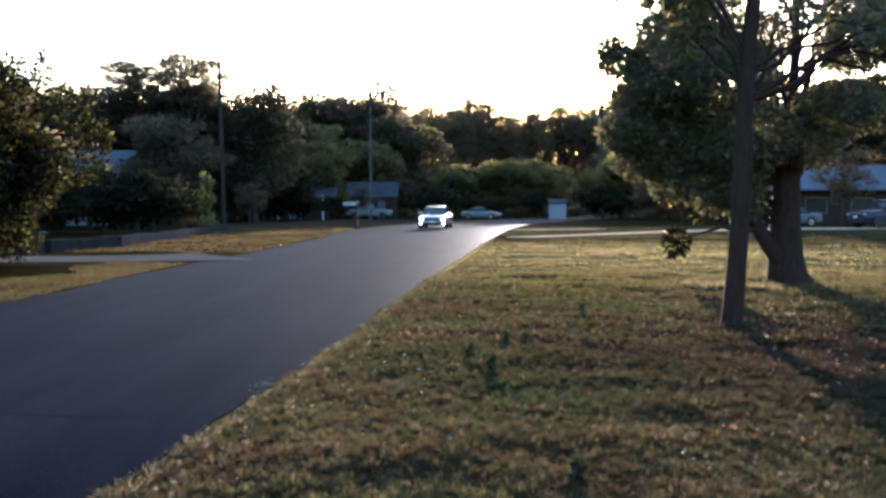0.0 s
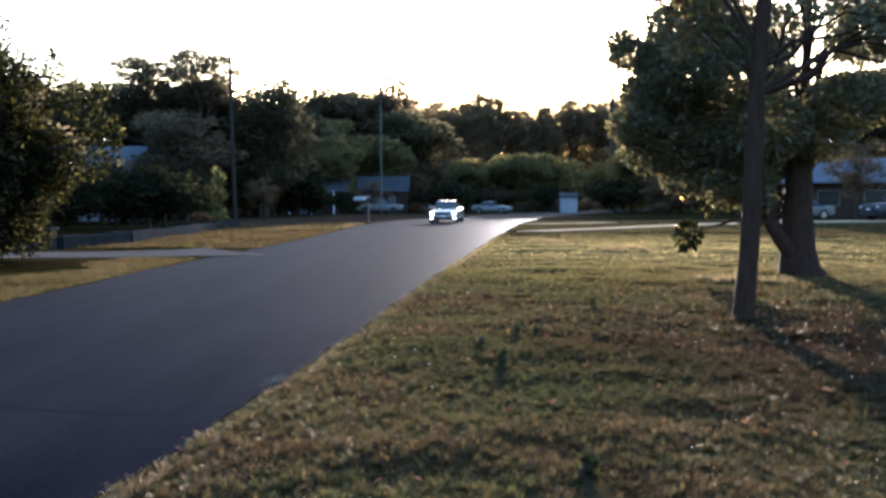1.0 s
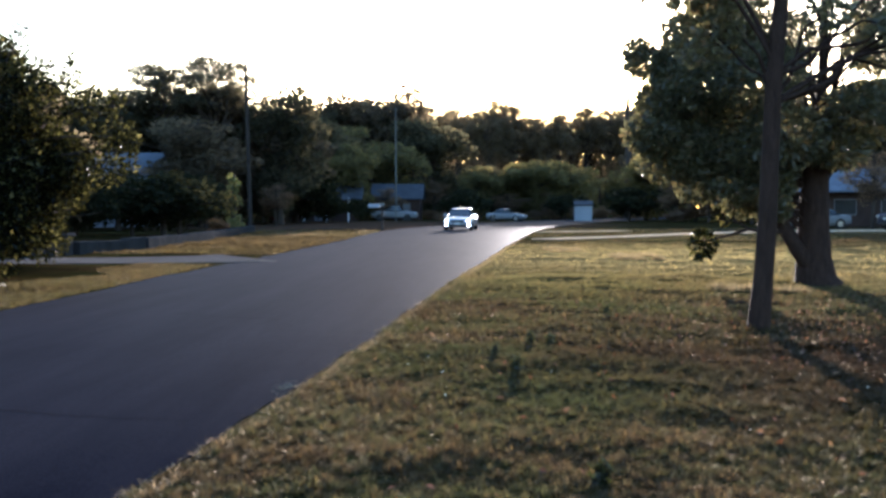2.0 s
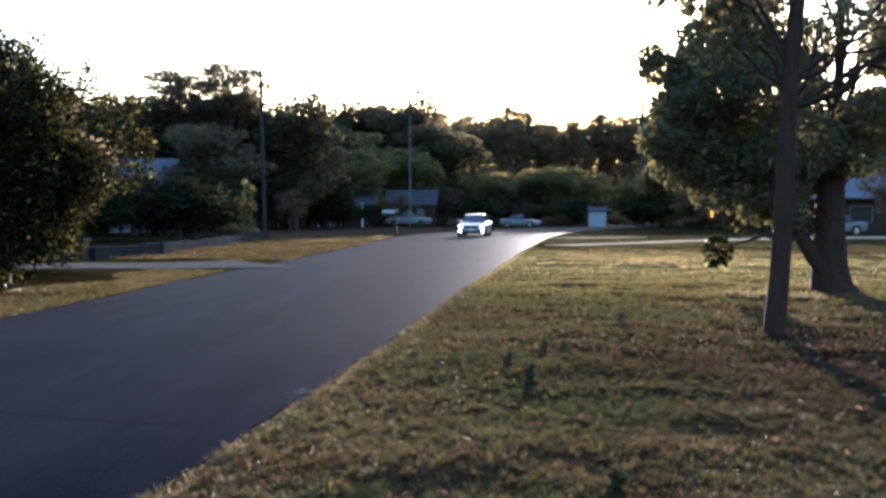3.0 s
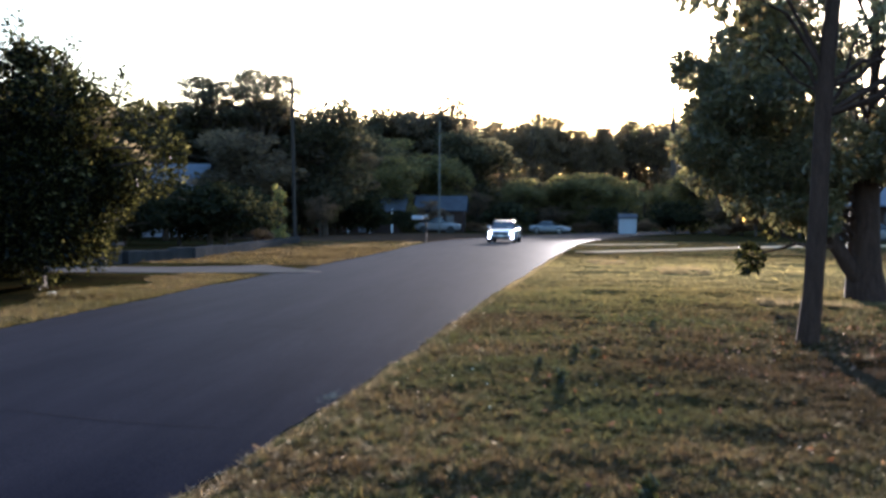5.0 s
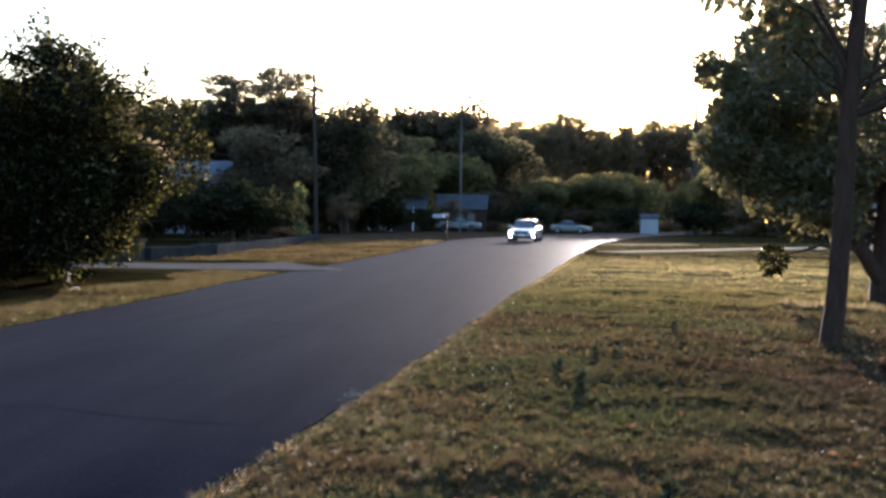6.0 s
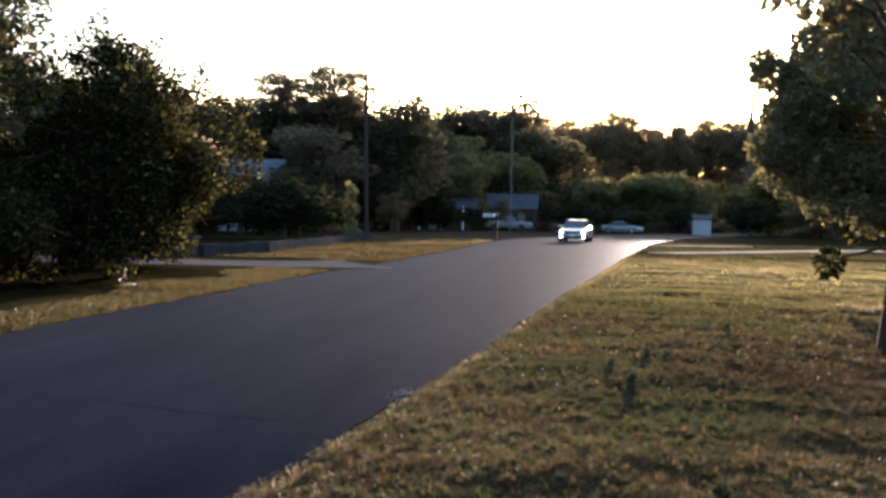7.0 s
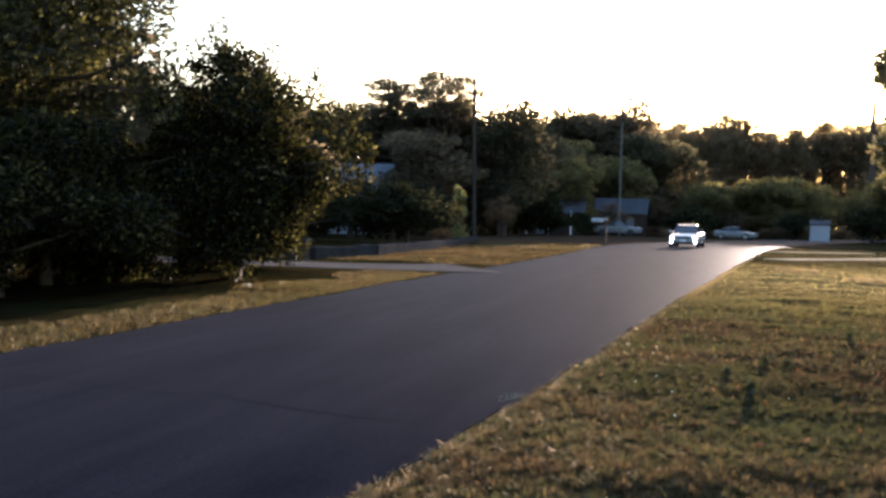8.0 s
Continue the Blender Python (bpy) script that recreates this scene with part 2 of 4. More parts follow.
DARK_PLASTIC = surface("dark_plastic", (0.012, 0.012, 0.014), (0.03, 0.03, 0.032), 6, 60, 0.5, bump=0)
CAR_GLASS = surface("tinted_car_glass", (0.012, 0.014, 0.017), (0.02, 0.022, 0.026), 2, 20, 0.06, bump=0, spec=0.6)
LAMP = glow_mat("headlamp_glow", (0.95, 0.98, 1.0), 3.5)
SIDING = surface("pale_siding", (0.20, 0.215, 0.25), (0.30, 0.32, 0.36), 0.6, 18, 0.7, bump=0.2)
BRICK_DARK = surface("dark_brick_wall", (0.026, 0.018, 0.016), (0.052, 0.036, 0.031), 1.2, 24, 0.95, spec=0.05)
SHINGLE = surface("grey_blue_roof", (0.075, 0.085, 0.11), (0.14, 0.155, 0.19), 1.0, 20, 0.8, bump=0.2, bump_dist=0.01, spec=0.05)
DARK_SHINGLE = surface("dark_weathered_roof", (0.035, 0.038, 0.046), (0.07, 0.075, 0.088), 1.0, 20, 0.9, bump=0.2, bump_dist=0.01, spec=0.03)
HOUSE_GLASS = surface("dark_window_glass", (0.012, 0.014, 0.018), (0.024, 0.027, 0.03), 1, 10, 0.25, bump=0, spec=0.15)
GREY_TRIM = surface("grey_trim", (0.10, 0.10, 0.11), (0.18, 0.18, 0.19), 1, 30, 0.8, bump=0.1, spec=0.05)
TRIM = surface("white_trim", (0.6, 0.6, 0.6), (0.75, 0.75, 0.74), 1, 30, 0.6, bump=0.1)
STONE = surface("grey_wall_stone", (0.020, 0.021, 0.023), (0.040, 0.041, 0.044), 1.6, 22, 0.95, bump=0.5, bump_dist=0.015, object_space=False, spec=0.0)


# ---- mesh helpers ----
def mesh_ob(name, verts, faces, material, parent=None, label="", smooth=False):
    me = bpy.data.meshes.new(name)
    if isinstance(verts, np.ndarray):
        verts = verts.tolist()
    if isinstance(faces, np.ndarray):
        faces = faces.tolist()
    me.from_pydata(verts, [], faces)
    me.materials.append(material)
    if smooth:
        me.shade_smooth()
    ob = new(name, me)
    ob.parent = parent
    if label:
        ob["label"] = label
    return ob


def part(name, bm, material, parent=None, label="", smooth=False):
    me = bpy.data.meshes.new(name)
    bm.to_mesh(me)
    bm.free()
    me.materials.append(material)
    if smooth:
        me.shade_smooth()
    ob = new(name, me)
    ob.parent = parent
    if label:
        ob["label"] = label
    return ob


def thing(name, m, label, category, group=""):
    e = new(name)
    e.matrix_world = m
    return tagged(e, label, category, group)


def box(bm, c, s, bevel=0.0, m=None):
    r = bmesh.ops.create_cube(bm, size=1.0, matrix=(m or Matrix()) @ Matrix.Translation(c) @ Matrix.Diagonal((*s, 1)))
    if bevel:
        edges = list({e for v in r["verts"] for e in v.link_edges})
        bmesh.ops.bevel(bm, geom=edges, offset=bevel, segments=2, affect="EDGES", profile=0.6)
    return bm


def cyl(bm, a, b, r1, r2, sides=12):
    a, b = Vector(a), Vector(b)
    d = b - a
    m = Matrix.Translation((a + b) / 2) @ d.to_track_quat("Z", "Y").to_matrix().to_4x4()
    bmesh.ops.create_cone(bm, cap_ends=True, segments=sides, radius1=r1, radius2=r2, depth=d.length, matrix=m)
    return bm


def tubes(paths, sides=6):
    """Tapered tubes along polylines; paths: (points, radii). Vertices and faces."""
    vs, fs, k = [], [], 0
    for pts, rad in paths:
        pts = np.asarray(pts, float)
        n = len(pts)
        for i in range(n):
            d = pts[min(i + 1, n - 1)] - pts[max(i - 1, 0)]
            d /= np.linalg.norm(d) + 1e-9
            u = np.cross(d, (0.31, 0.95, 0.05) if abs(d[2]) > 0.7 else (0, 0, 1.0))
            u /= np.linalg.norm(u) + 1e-9
            w = np.cross(d, u)
            for j in range(sides):
                a = 2 * math.pi * j / sides
                vs.append(pts[i] + rad[i] * (math.cos(a) * u + math.sin(a) * w))
        for i in range(n - 1):
            for j in range(sides):
                a, b = k + i * sides + j, k + i * sides + (j + 1) % sides
                fs.append((a, b, b + sides, a + sides))
        fs.append(tuple(k + (n - 1) * sides + j for j in range(sides)))
        k += n * sides
    return np.array(vs), fs


def value_noise(x, y, seed=0):
    """Smooth lattice noise, 0 to 1."""
    rng = np.random.default_rng(seed)
    g = rng.random((64, 64))
    xi, yi = np.floor(x).astype(int), np.floor(y).astype(int)
    u, v = x - xi, y - yi
    u, v = u * u * (3 - 2 * u), v * v * (3 - 2 * v)
    a, b = g[xi % 64, yi % 64], g[(xi + 1) % 64, yi % 64]
    c, d = g[xi % 64, (yi + 1) % 64], g[(xi + 1) % 64, (yi + 1) % 64]
    return (a * (1 - u) + b * u) * (1 - v) + (c * (1 - u) + d * u) * v


def leaf_mesh(rng, centres, size, aspect=0.45, droop=0.0, out_from=None):
    """Folded two-triangle leaves at the centres."""
    n = len(centres)
    d = rng.normal(size=(n, 3))
    if out_from is not None:
        o = centres - out_from
        d = d * 0.7 + o / (np.linalg.norm(o, axis=1, keepdims=True) + 1e-6)
    d[:, 2] -= droop
    d /= np.linalg.norm(d, axis=1, keepdims=True) + 1e-9
    u = np.cross(d, rng.normal(size=(n, 3)))
    u /= np.linalg.norm(u, axis=1, keepdims=True) + 1e-9
    w = np.cross(d, u)
    s = size * rng.uniform(0.6, 1.3, (n, 1))
    base, tip = centres - d * s * 0.5, centres + d * s * 0.5
    l = centres + u * s * aspect * 0.5 + w * s * 0.12
    r = centres - u * s * aspect * 0.5 + w * s * 0.12
    v = np.stack([base, l, tip, r], 1).reshape(-1, 3)
    k = 4 * np.arange(n)[:, None]
    f = np.concatenate([k + [0, 1, 2], k + [0, 2, 3]], 0)
    return v, f


def clump_points(rng, clumps, total, shell=0.5):
    """Points in flattened balls (x, y, z, rx, ry, rz), more of them in the larger balls."""
    c = np.asarray(clumps, float)
    wgt = (c[:, 3] * c[:, 4] * c[:, 5]) ** 0.75
    idx = rng.choice(len(c), total, p=wgt / wgt.sum())
    d = rng.normal(size=(total, 3))
    d /= np.linalg.norm(d, axis=1, keepdims=True)
    r = rng.random((total, 1)) ** (1 / 3 * (1 - shell) + 0.05)
    return c[idx, :3] + d * r * c[idx, 3:6], idx


def limb_path(rng, a, b, r0, r1, sag=0.1, n=6):
    a, b = np.asarray(a, float), np.asarray(b, float)
    t = np.linspace(0, 1, n)[:, None]
    L = np.linalg.norm(b - a)
    p = a + (b - a) * t
    p[:, 2] += (np.sin(t[:, 0] * math.pi) * sag * L)
    p[1:-1] += rng.normal(size=(n - 2, 3)) * L * 0.035
    return p, np.linspace(r0, r1, n)


def grow(name, seed, trunk, clumps, leaves, leaf_size, leaf_m, bark_m, label, limb_r=0.05, aspect=0.45, shell=0.4,
         limb_from=(0.35, 0.95), twigs=0, droop=0.0, category="tree", sides=8, group=""):
    """A tree at the origin: trunk ((points), (radii)), limbs out to each clump, leaves in the clumps."""
    rng = np.random.default_rng(seed)
    tp, tr = np.asarray(trunk[0], float), np.asarray(trunk[1], float)
    paths = [(tp, tr)]
    zt = tp[:, 2]
    for c in clumps:
        z = np.clip(c[2] - rng.uniform(0.1, 0.45) * (c[2] - zt[0]), zt[0] + (zt[-1] - zt[0]) * limb_from[0], zt[0] + (zt[-1] - zt[0]) * limb_from[1])
        a = [np.interp(z, zt, tp[:, i]) for i in range(3)]
        r = min(limb_r, np.interp(z, zt, tr) * 0.8)
        paths.append(limb_path(rng, a, c[:3], r, r * 0.25))
        for _ in range(twigs):
            e = np.asarray(c[:3]) + rng.normal(size=3) * np.asarray(c[3:6]) * 0.75
            paths.append(limb_path(rng, np.asarray(c[:3]) * 0.75 + np.asarray(a) * 0.25, e, r * 0.3, r * 0.08, 0.05, 4))
    v, f = tubes(paths, sides)
    root = tagged(new(name), label, category, group)
    mesh_ob("trunk", v, f, bark_m, root, smooth=True)
    p, idx = clump_points(rng, clumps, leaves, shell)
    v, f = leaf_mesh(rng, p, leaf_size, aspect, droop, np.asarray(clumps, float)[idx, :3])
    mesh_ob("crown", v, f, leaf_m, root)
    return root


def ball_clumps(rng, centre, radii, n, size, lo=0.55, flat=0.75):
    """Clumps spread over an ellipsoid's outer part."""
    out = []
    for i in range(n):
        d = rng.normal(size=3)
        d /= np.linalg.norm(d)
        r = rng.uniform(lo, 1.0)
        s = size * rng.uniform(0.65, 1.35)
        out.append((centre[0] + d[0] * radii[0] * r, centre[1] + d[1] * radii[1] * r, centre[2] + d[2] * radii[2] * r, s, s, s * flat))
    return out


# ---- ground ----
def road_right(y):
    return np.interp(y, [-60, 0, 4.5, 7.3, 10, 12.2, 14.6, 18.7, 24.6, 36, 46, 56, 64, 70, 85, 100, 125, 160], [-5.2, -1.95, -1.62, -1.29, -1.02, -0.85, -0.64, -0.29, 0.30, 1.38, 2.45, 3.5, 4.5, 5.4, 8.4, 12.6, 21, 36])


def road_left(y):
    return np.interp(y, [-60, 0, 8, 13, 20, 24, 27, 32, 39, 55, 63, 72, 85, 100, 125, 160], [-9.3, -6.25, -6.17, -6.12, -6.12, -5.98, -5.8, -5.68, -5.46, -5.45, -5.22, -4.3, -1.4, 2.6, 11, 26])


def ground_z(x, y):
    """Low humps, and a sunken bed under the road."""
    away = np.minimum(np.abs(x - road_right(y)), np.abs(x - road_left(y)))
    on = (x < road_right(y) - 0.35) & (x > road_left(y) + 0.35)
    under = (x < road_right(y) + 0.12) & (x > road_left(y) - 0.12)
    near = np.clip(away / 1.2, 0, 1)
    z = (value_noise(x * 0.55 + 9, y * 0.55, 3) - 0.5) * 0.075 + (value_noise(x * 2.1, y * 2.1 + 5, 4) - 0.5) * 0.048
    z = z + (value_noise(x * 0.9 + 3, y * 1.6, 6) - 0.5) * 0.06 * np.clip((y - 11) / 6, 0, 1)
    fade = np.clip(1 - (np.hypot(x, y) - 60) / 60, 0, 1)
    # level ground where the drives run
    fade = fade * np.where((x < -5.3) & (y > 22.6) & (y < 28.6), 0.1, 1.0) * np.where((x > 2.5) & (y > 42.5) & (x < 60), 0.25, 1.0)
    return np.where(on, -0.05, np.where(under, 0.002, 0.004 + 0.02 * near + z * near * fade))


def steps(dense_lo, dense_hi, step, far, grow_by=1.25):
    mid = list(np.arange(dense_lo, dense_hi + step / 2, step))
    up, s, v = [], step, dense_hi
    while v < far:
        s *= grow_by
        v += s
        up.append(v)
    down, s, v = [], step, dense_lo
    while v > -far:
        s *= grow_by
        v -= s
        down.append(v)
    return np.array(down[::-1] + mid + up)


gx, gy = steps(-13, 14, 0.14, 2600), steps(3, 34, 0.16, 2600)
GX, GY = np.meshgrid(gx, gy)
GZ = ground_z(GX, GY)
gv = np.stack([GX.ravel(), GY.ravel(), GZ.ravel()], 1)
w = len(gx)
a = (np.arange(len(gy) - 1)[:, None] * w + np.arange(w - 1)[None]).ravel()
gf = np.stack([a, a + 1, a + w + 1, a + w], 1)
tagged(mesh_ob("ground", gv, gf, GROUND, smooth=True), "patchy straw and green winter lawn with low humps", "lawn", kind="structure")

# the road: a slightly crowned slab with ragged edges
ys = np.concatenate([np.arange(-60, 2, 1.0), np.arange(2, 40, 0.16), np.arange(40, 160, 0.8)])
us = np.linspace(0, 1, 25)
rv, rf = [], []
jag_r = (value_noise(ys * 1.1, ys * 0, 11) - 0.5) * 0.05 + (value_noise(ys * 6, ys * 0 + 3, 12) - 0.5) * 0.05
jag_l = (value_noise(ys * 1.1, ys * 0 + 7, 13) - 0.5) * 0.16
for y, jr, jl in zip(ys, jag_r, jag_l):
    l, r = road_left(y) + jl, road_right(y) + jr
    rv.append((l, y, -0.06))
    for u in us:
        rv.append((l + (r - l) * u, y, 0.012 + 0.04 * (1 - (2 * u - 1) ** 2)))
    rv.append((r, y, -0.06))
k = len(us) + 2
for i in range(len(ys) - 1):
    for j in range(k - 1):
        rf.append((i * k + j, i * k + j + 1, (i + 1) * k + j + 1, (i + 1) * k + j))
road = tagged(mesh_ob("road", rv, rf, ASPHALT), "worn dark asphalt road with ragged grassy edges", "road", kind="structure")


def road_z(x, y):
    l, r = road_left(y), road_right(y)
    return 0.012 + 0.04 * (1 - (2 * (x - l) / (r - l) - 1) ** 2)


def crack(a, b, seed, width):
    rng = np.random.default_rng(seed)
    n = 26
    v, f = [], []
    for i in range(n):
        t = i / (n - 1)
        x = a[0] + (b[0] - a[0]) * t
        y = a[1] + (b[1] - a[1]) * t + rng.normal() * 0.022 + 0.06 * math.sin(5 * t + seed)
        wd = width * rng.uniform(0.4, 1.2)
        v += [(x, y - wd, road_z(x, y) + 0.004), (x, y + wd, road_z(x, y) + 0.004)]
        if i:
            f.append((2 * i - 2, 2 * i - 1, 2 * i + 1, 2 * i))
    mesh_ob("crack", v, f, TAR, road, "dark tar-filled crack")


crack((-5.6, 6.75), (-3.4, 6.42), 1, 0.005)
crack((-3.4, 6.42), (-1.75, 6.15), 2, 0.007)
crack((-3.6, 12.3), (-2.2, 11.6), 3, 0.008)


def scatter_stones(name, pts, size, material, label, category, seed):
    rng = np.random.default_rng(seed)
    base = np.array([(1, 0, 0), (0, 1, 0), (-1, 0, 0), (0, -1, 0), (0, 0, 0.7), (0, 0, -0.4)])
    tri = np.array([(0, 1, 4), (1, 2, 4), (2, 3, 4), (3, 0, 4), (1, 0, 5), (2, 1, 5), (3, 2, 5), (0, 3, 5)])
    n = len(pts)
    s = size * rng.uniform(0.4, 1.4, (n, 1, 1)) * rng.uniform(0.6, 1.3, (n, 6, 1))
    v = (pts[:, None, :] + base[None] * s).reshape(-1, 3)
    f = (6 * np.arange(n)[:, None, None] + tri[None]).reshape(-1, 3)
    return tagged(mesh_ob(name, v, f, material), label, category, kind="stuff")


rng = np.random.default_rng(21)
y = 3 + 40 * rng.random(2400) ** 1.7
x = road_right(y) + np.abs(rng.normal(0.0, 0.07, len(y))) - 0.005
x, y = np.concatenate([x, rng.normal(-1.36, 0.06, 260)]), np.concatenate([y, rng.normal(7.45, 0.13, 260)])
scatter_stones("edge_grit", np.stack([x, y, np.full_like(x, 0.016)], 1), 0.004, SAND, "pale sandy grit along the asphalt edge", "grit", 5)
def slab(name, outline, top, material, label, category):
    bm = bmesh.new()
    f = bm.faces.new([bm.verts.new((px, py, top)) for px, py in outline])
    if f.normal.z < 0:
        f.normal_flip()
    e = bmesh.ops.extrude_face_region(bm, geom=[f])
    bmesh.ops.translate(bm, verts=[v for v in e["geom"] if isinstance(v, bmesh.types.BMVert)], vec=(0, 0, -0.08))
    bmesh.ops.recalc_face_normals(bm, faces=bm.faces)
    return tagged(part(name, bm, material), label, category, kind="structure")


def strip(name, line, top, material, label, category):
    """A drive along a line of (x, y, half width)."""
    l, r = [], []
    for i, (px, py, hw) in enumerate(line):
        q, s = line[min(i + 1, len(line) - 1)], line[max(i - 1, 0)]
        d = Vector((q[0] - s[0], q[1] - s[1])).normalized()
        l.append((px - d.y * hw, py + d.x * hw))
        r.append((px + d.y * hw, py - d.x * hw))
    return slab(name, l + r[::-1], top, material, label, category)


strip("driveway", [(-6.0, 27.0, 2.4), (-6.9, 26.4, 1.9), (-9, 25.6, 1.5), (-13, 25.2, 1.4), (-22, 25.0, 1.4)], 0.035, GRAVEL, "grey gravel driveway beside the road", "driveway")
strip("driveway", [(3.35, 43.4, 0.8), (4.4, 44.5, 0.8), (7.0, 47.2, 0.8), (11.0, 52.2, 0.9), (17, 58, 1.5), (28, 62.5, 2.6), (46, 64, 3)], 0.06, CONCRETE, "pale concrete driveway across the lawn", "driveway")
strip("driveway", [(4.35, 57.5, 1.0), (6.0, 58.6, 0.9), (9.5, 60.6, 0.7)], 0.06, CONCRETE, "short sandy pull-off beside the road", "driveway")


# ---- grass ----
def blades(name, n, xs, ys, height, width, seed, label, keep=None):
    rng = np.random.default_rng(seed)
    px, py = rng.uniform(*xs, n), rng.uniform(*ys, n)
    tuft = value_noise(px * 21, py * 21, 40) * 0.6 + value_noise(px * 8, py * 8, 41) * 0.4
    ok = (rng.random(n) < np.clip(2.4 * tuft - 0.55, 0.08, 1))
    edge_r = px - road_right(py) - (value_noise(py * 1.1, py * 0, 11) - 0.5) * 0.05
    edge_l = road_left(py) - px
    ok &= (edge_r > 0.0 + 0.05 * rng.random(n)) | (edge_l > 0.05)
    if keep is not None:
        ok &= keep(px, py)
    px, py, tuft = px[ok], py[ok], tuft[ok]
    m = len(px)
    h = height * rng.uniform(0.5, 1.3, m) * (0.2 + 1.5 * tuft)
    a = rng.random(m) * 2 * math.pi
    wd = width * rng.uniform(0.6, 1.3, m)
    lean = rng.normal(size=(m, 2)) * h[:, None] * 1.0
    z = ground_z(px, py) - 0.006
    v = np.zeros((m, 3, 3))
    v[:, 0] = np.stack([px - np.cos(a) * wd, py - np.sin(a) * wd, z], 1)
    v[:, 1] = np.stack([px + np.cos(a) * wd, py + np.sin(a) * wd, z], 1)
    v[:, 2] = np.stack([px + lean[:, 0], py + lean[:, 1], z + h], 1)
    f = np.arange(3 * m).reshape(-1, 3)
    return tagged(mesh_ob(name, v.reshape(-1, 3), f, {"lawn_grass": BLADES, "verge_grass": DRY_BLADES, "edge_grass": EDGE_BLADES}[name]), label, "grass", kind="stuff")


def tufts(name, n, xs, ys, reach, height, width, each, seed, label, keep, material=None):
    """Matted clumps: blades that fan out from many small centres."""
    rng = np.random.default_rng(seed)
    cx, cy = rng.uniform(*xs, n), rng.uniform(*ys, n)
    ok = keep(cx, cy) & ((cx - road_right(cy) > 0.05) | (road_left(cy) - cx > 0.1)) & (rng.random(n) < 0.25 + 0.9 * value_noise(cx * 3.1, cy * 3.1, 44))
    cx, cy = cx[ok], cy[ok]
    big = rng.uniform(0.45, 1.35, len(cx))
    i = np.repeat(np.arange(len(cx)), each)
    m = len(i)
    a, r = rng.random(m) * 2 * math.pi, rng.random(m) ** 0.7
    px, py = cx[i] + np.cos(a) * r * reach * 0.55 * big[i], cy[i] + np.sin(a) * r * reach * 0.55 * big[i]
    z = ground_z(px, py) - 0.006
    h = height * big[i] * (1.15 - 0.75 * r) * rng.uniform(0.55, 1.2, m)
    out = reach * big[i] * (0.2 + 0.6 * r) * rng.uniform(0.3, 1.2, m)
    b, wd = a + rng.normal(size=m) * 0.5, width * rng.uniform(0.6, 1.3, m)
    v = np.zeros((m, 3, 3))
    v[:, 0] = np.stack([px - np.sin(b) * wd, py + np.cos(b) * wd, z], 1)
    v[:, 1] = np.stack([px + np.sin(b) * wd, py - np.cos(b) * wd, z], 1)
    v[:, 2] = np.stack([px + np.cos(b) * out, py + np.sin(b) * out, z + h], 1)
    return tagged(mesh_ob(name, v.reshape(-1, 3), np.arange(3 * m).reshape(-1, 3), material or BLADES), label, "grass", kind="stuff")


in_sight = lambda px, py: (px < 0.52 * py + 0.6) & (px > -0.95 * py)
off_drive = lambda px, py: in_sight(px, py) & ((px > -7.25 - 0.9 * value_noise(py * 0.6, py * 0, 45)) | (py > 24)) & ~((px < -5) & (py > 23.6) & (py < 29.4))
blades("lawn_grass", 520000, (-2.2, 5.6), (3.2, 9.5), 0.032, 0.0021, 51, "short matted straw-coloured winter grass", in_sight)
blades("lawn_grass", 300000, (-1.6, 10.5), (9.5, 20), 0.042, 0.005, 52, "short matted straw-coloured winter grass", in_sight)
blades("lawn_grass", 70000, (-2.2, 6.0), (-6.0, 3.2), 0.034, 0.006, 57, "short matted straw-coloured winter grass")
blades("lawn_grass", 150000, (-0.5, 24), (20, 43), 0.045, 0.008, 53, "short matted straw-coloured winter grass", in_sight)
blades("lawn_grass", 90000, (1.5, 34), (42.5, 68), 0.06, 0.016, 60, "short matted straw-coloured winter grass", lambda px, py: in_sight(px, py) & (np.abs(py - np.interp(px, [3.5, 7, 11, 17, 28, 46], [44, 47.4, 52.5, 58, 62.5, 64])) > 1.5) & ~((px < 10) & (np.abs(py - 59.2) < 2.2)))
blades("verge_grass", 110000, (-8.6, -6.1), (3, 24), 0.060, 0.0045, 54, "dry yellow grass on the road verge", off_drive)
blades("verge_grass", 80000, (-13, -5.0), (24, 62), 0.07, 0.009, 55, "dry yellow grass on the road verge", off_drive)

tufts("grass_tufts", 9000, (-2.0, 5.6), (3.2, 9.5), 0.052, 0.054, 0.0024, 64, 58, "leafy matted tufts in the winter lawn", in_sight)
tufts("grass_tufts", 7000, (-1.4, 10.5), (9.5, 20), 0.085, 0.075, 0.006, 26, 59, "leafy matted tufts in the winter lawn", in_sight)

everywhere = lambda px, py: px > -50
for n, xs, ys, seed in ((150, (4.0, 4.75), (15.9, 16.7), 70), (90, (5.0, 5.5), (15.9, 16.5), 71), (160, (2.5, 3.7), (31.5, 34.0), 72), (140, (3.9, 5.2), (26.0, 28.2), 73), (240, (-10.2, -6.3), (50.2, 52.4), 74), (110, (-6.4, -5.5), (53.0, 61.2), 75)):
    tufts("dry_grass_patch", n, xs, ys, 0.12, 0.11, 0.007, 40, seed, "pale dry taller grass on a low hump", everywhere, EDGE_BLADES)

edge_only = lambda px, py: (px - road_right(py) > -0.03) & (px - road_right(py) < 0.16)
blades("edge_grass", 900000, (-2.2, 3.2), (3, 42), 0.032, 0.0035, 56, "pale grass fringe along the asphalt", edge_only)

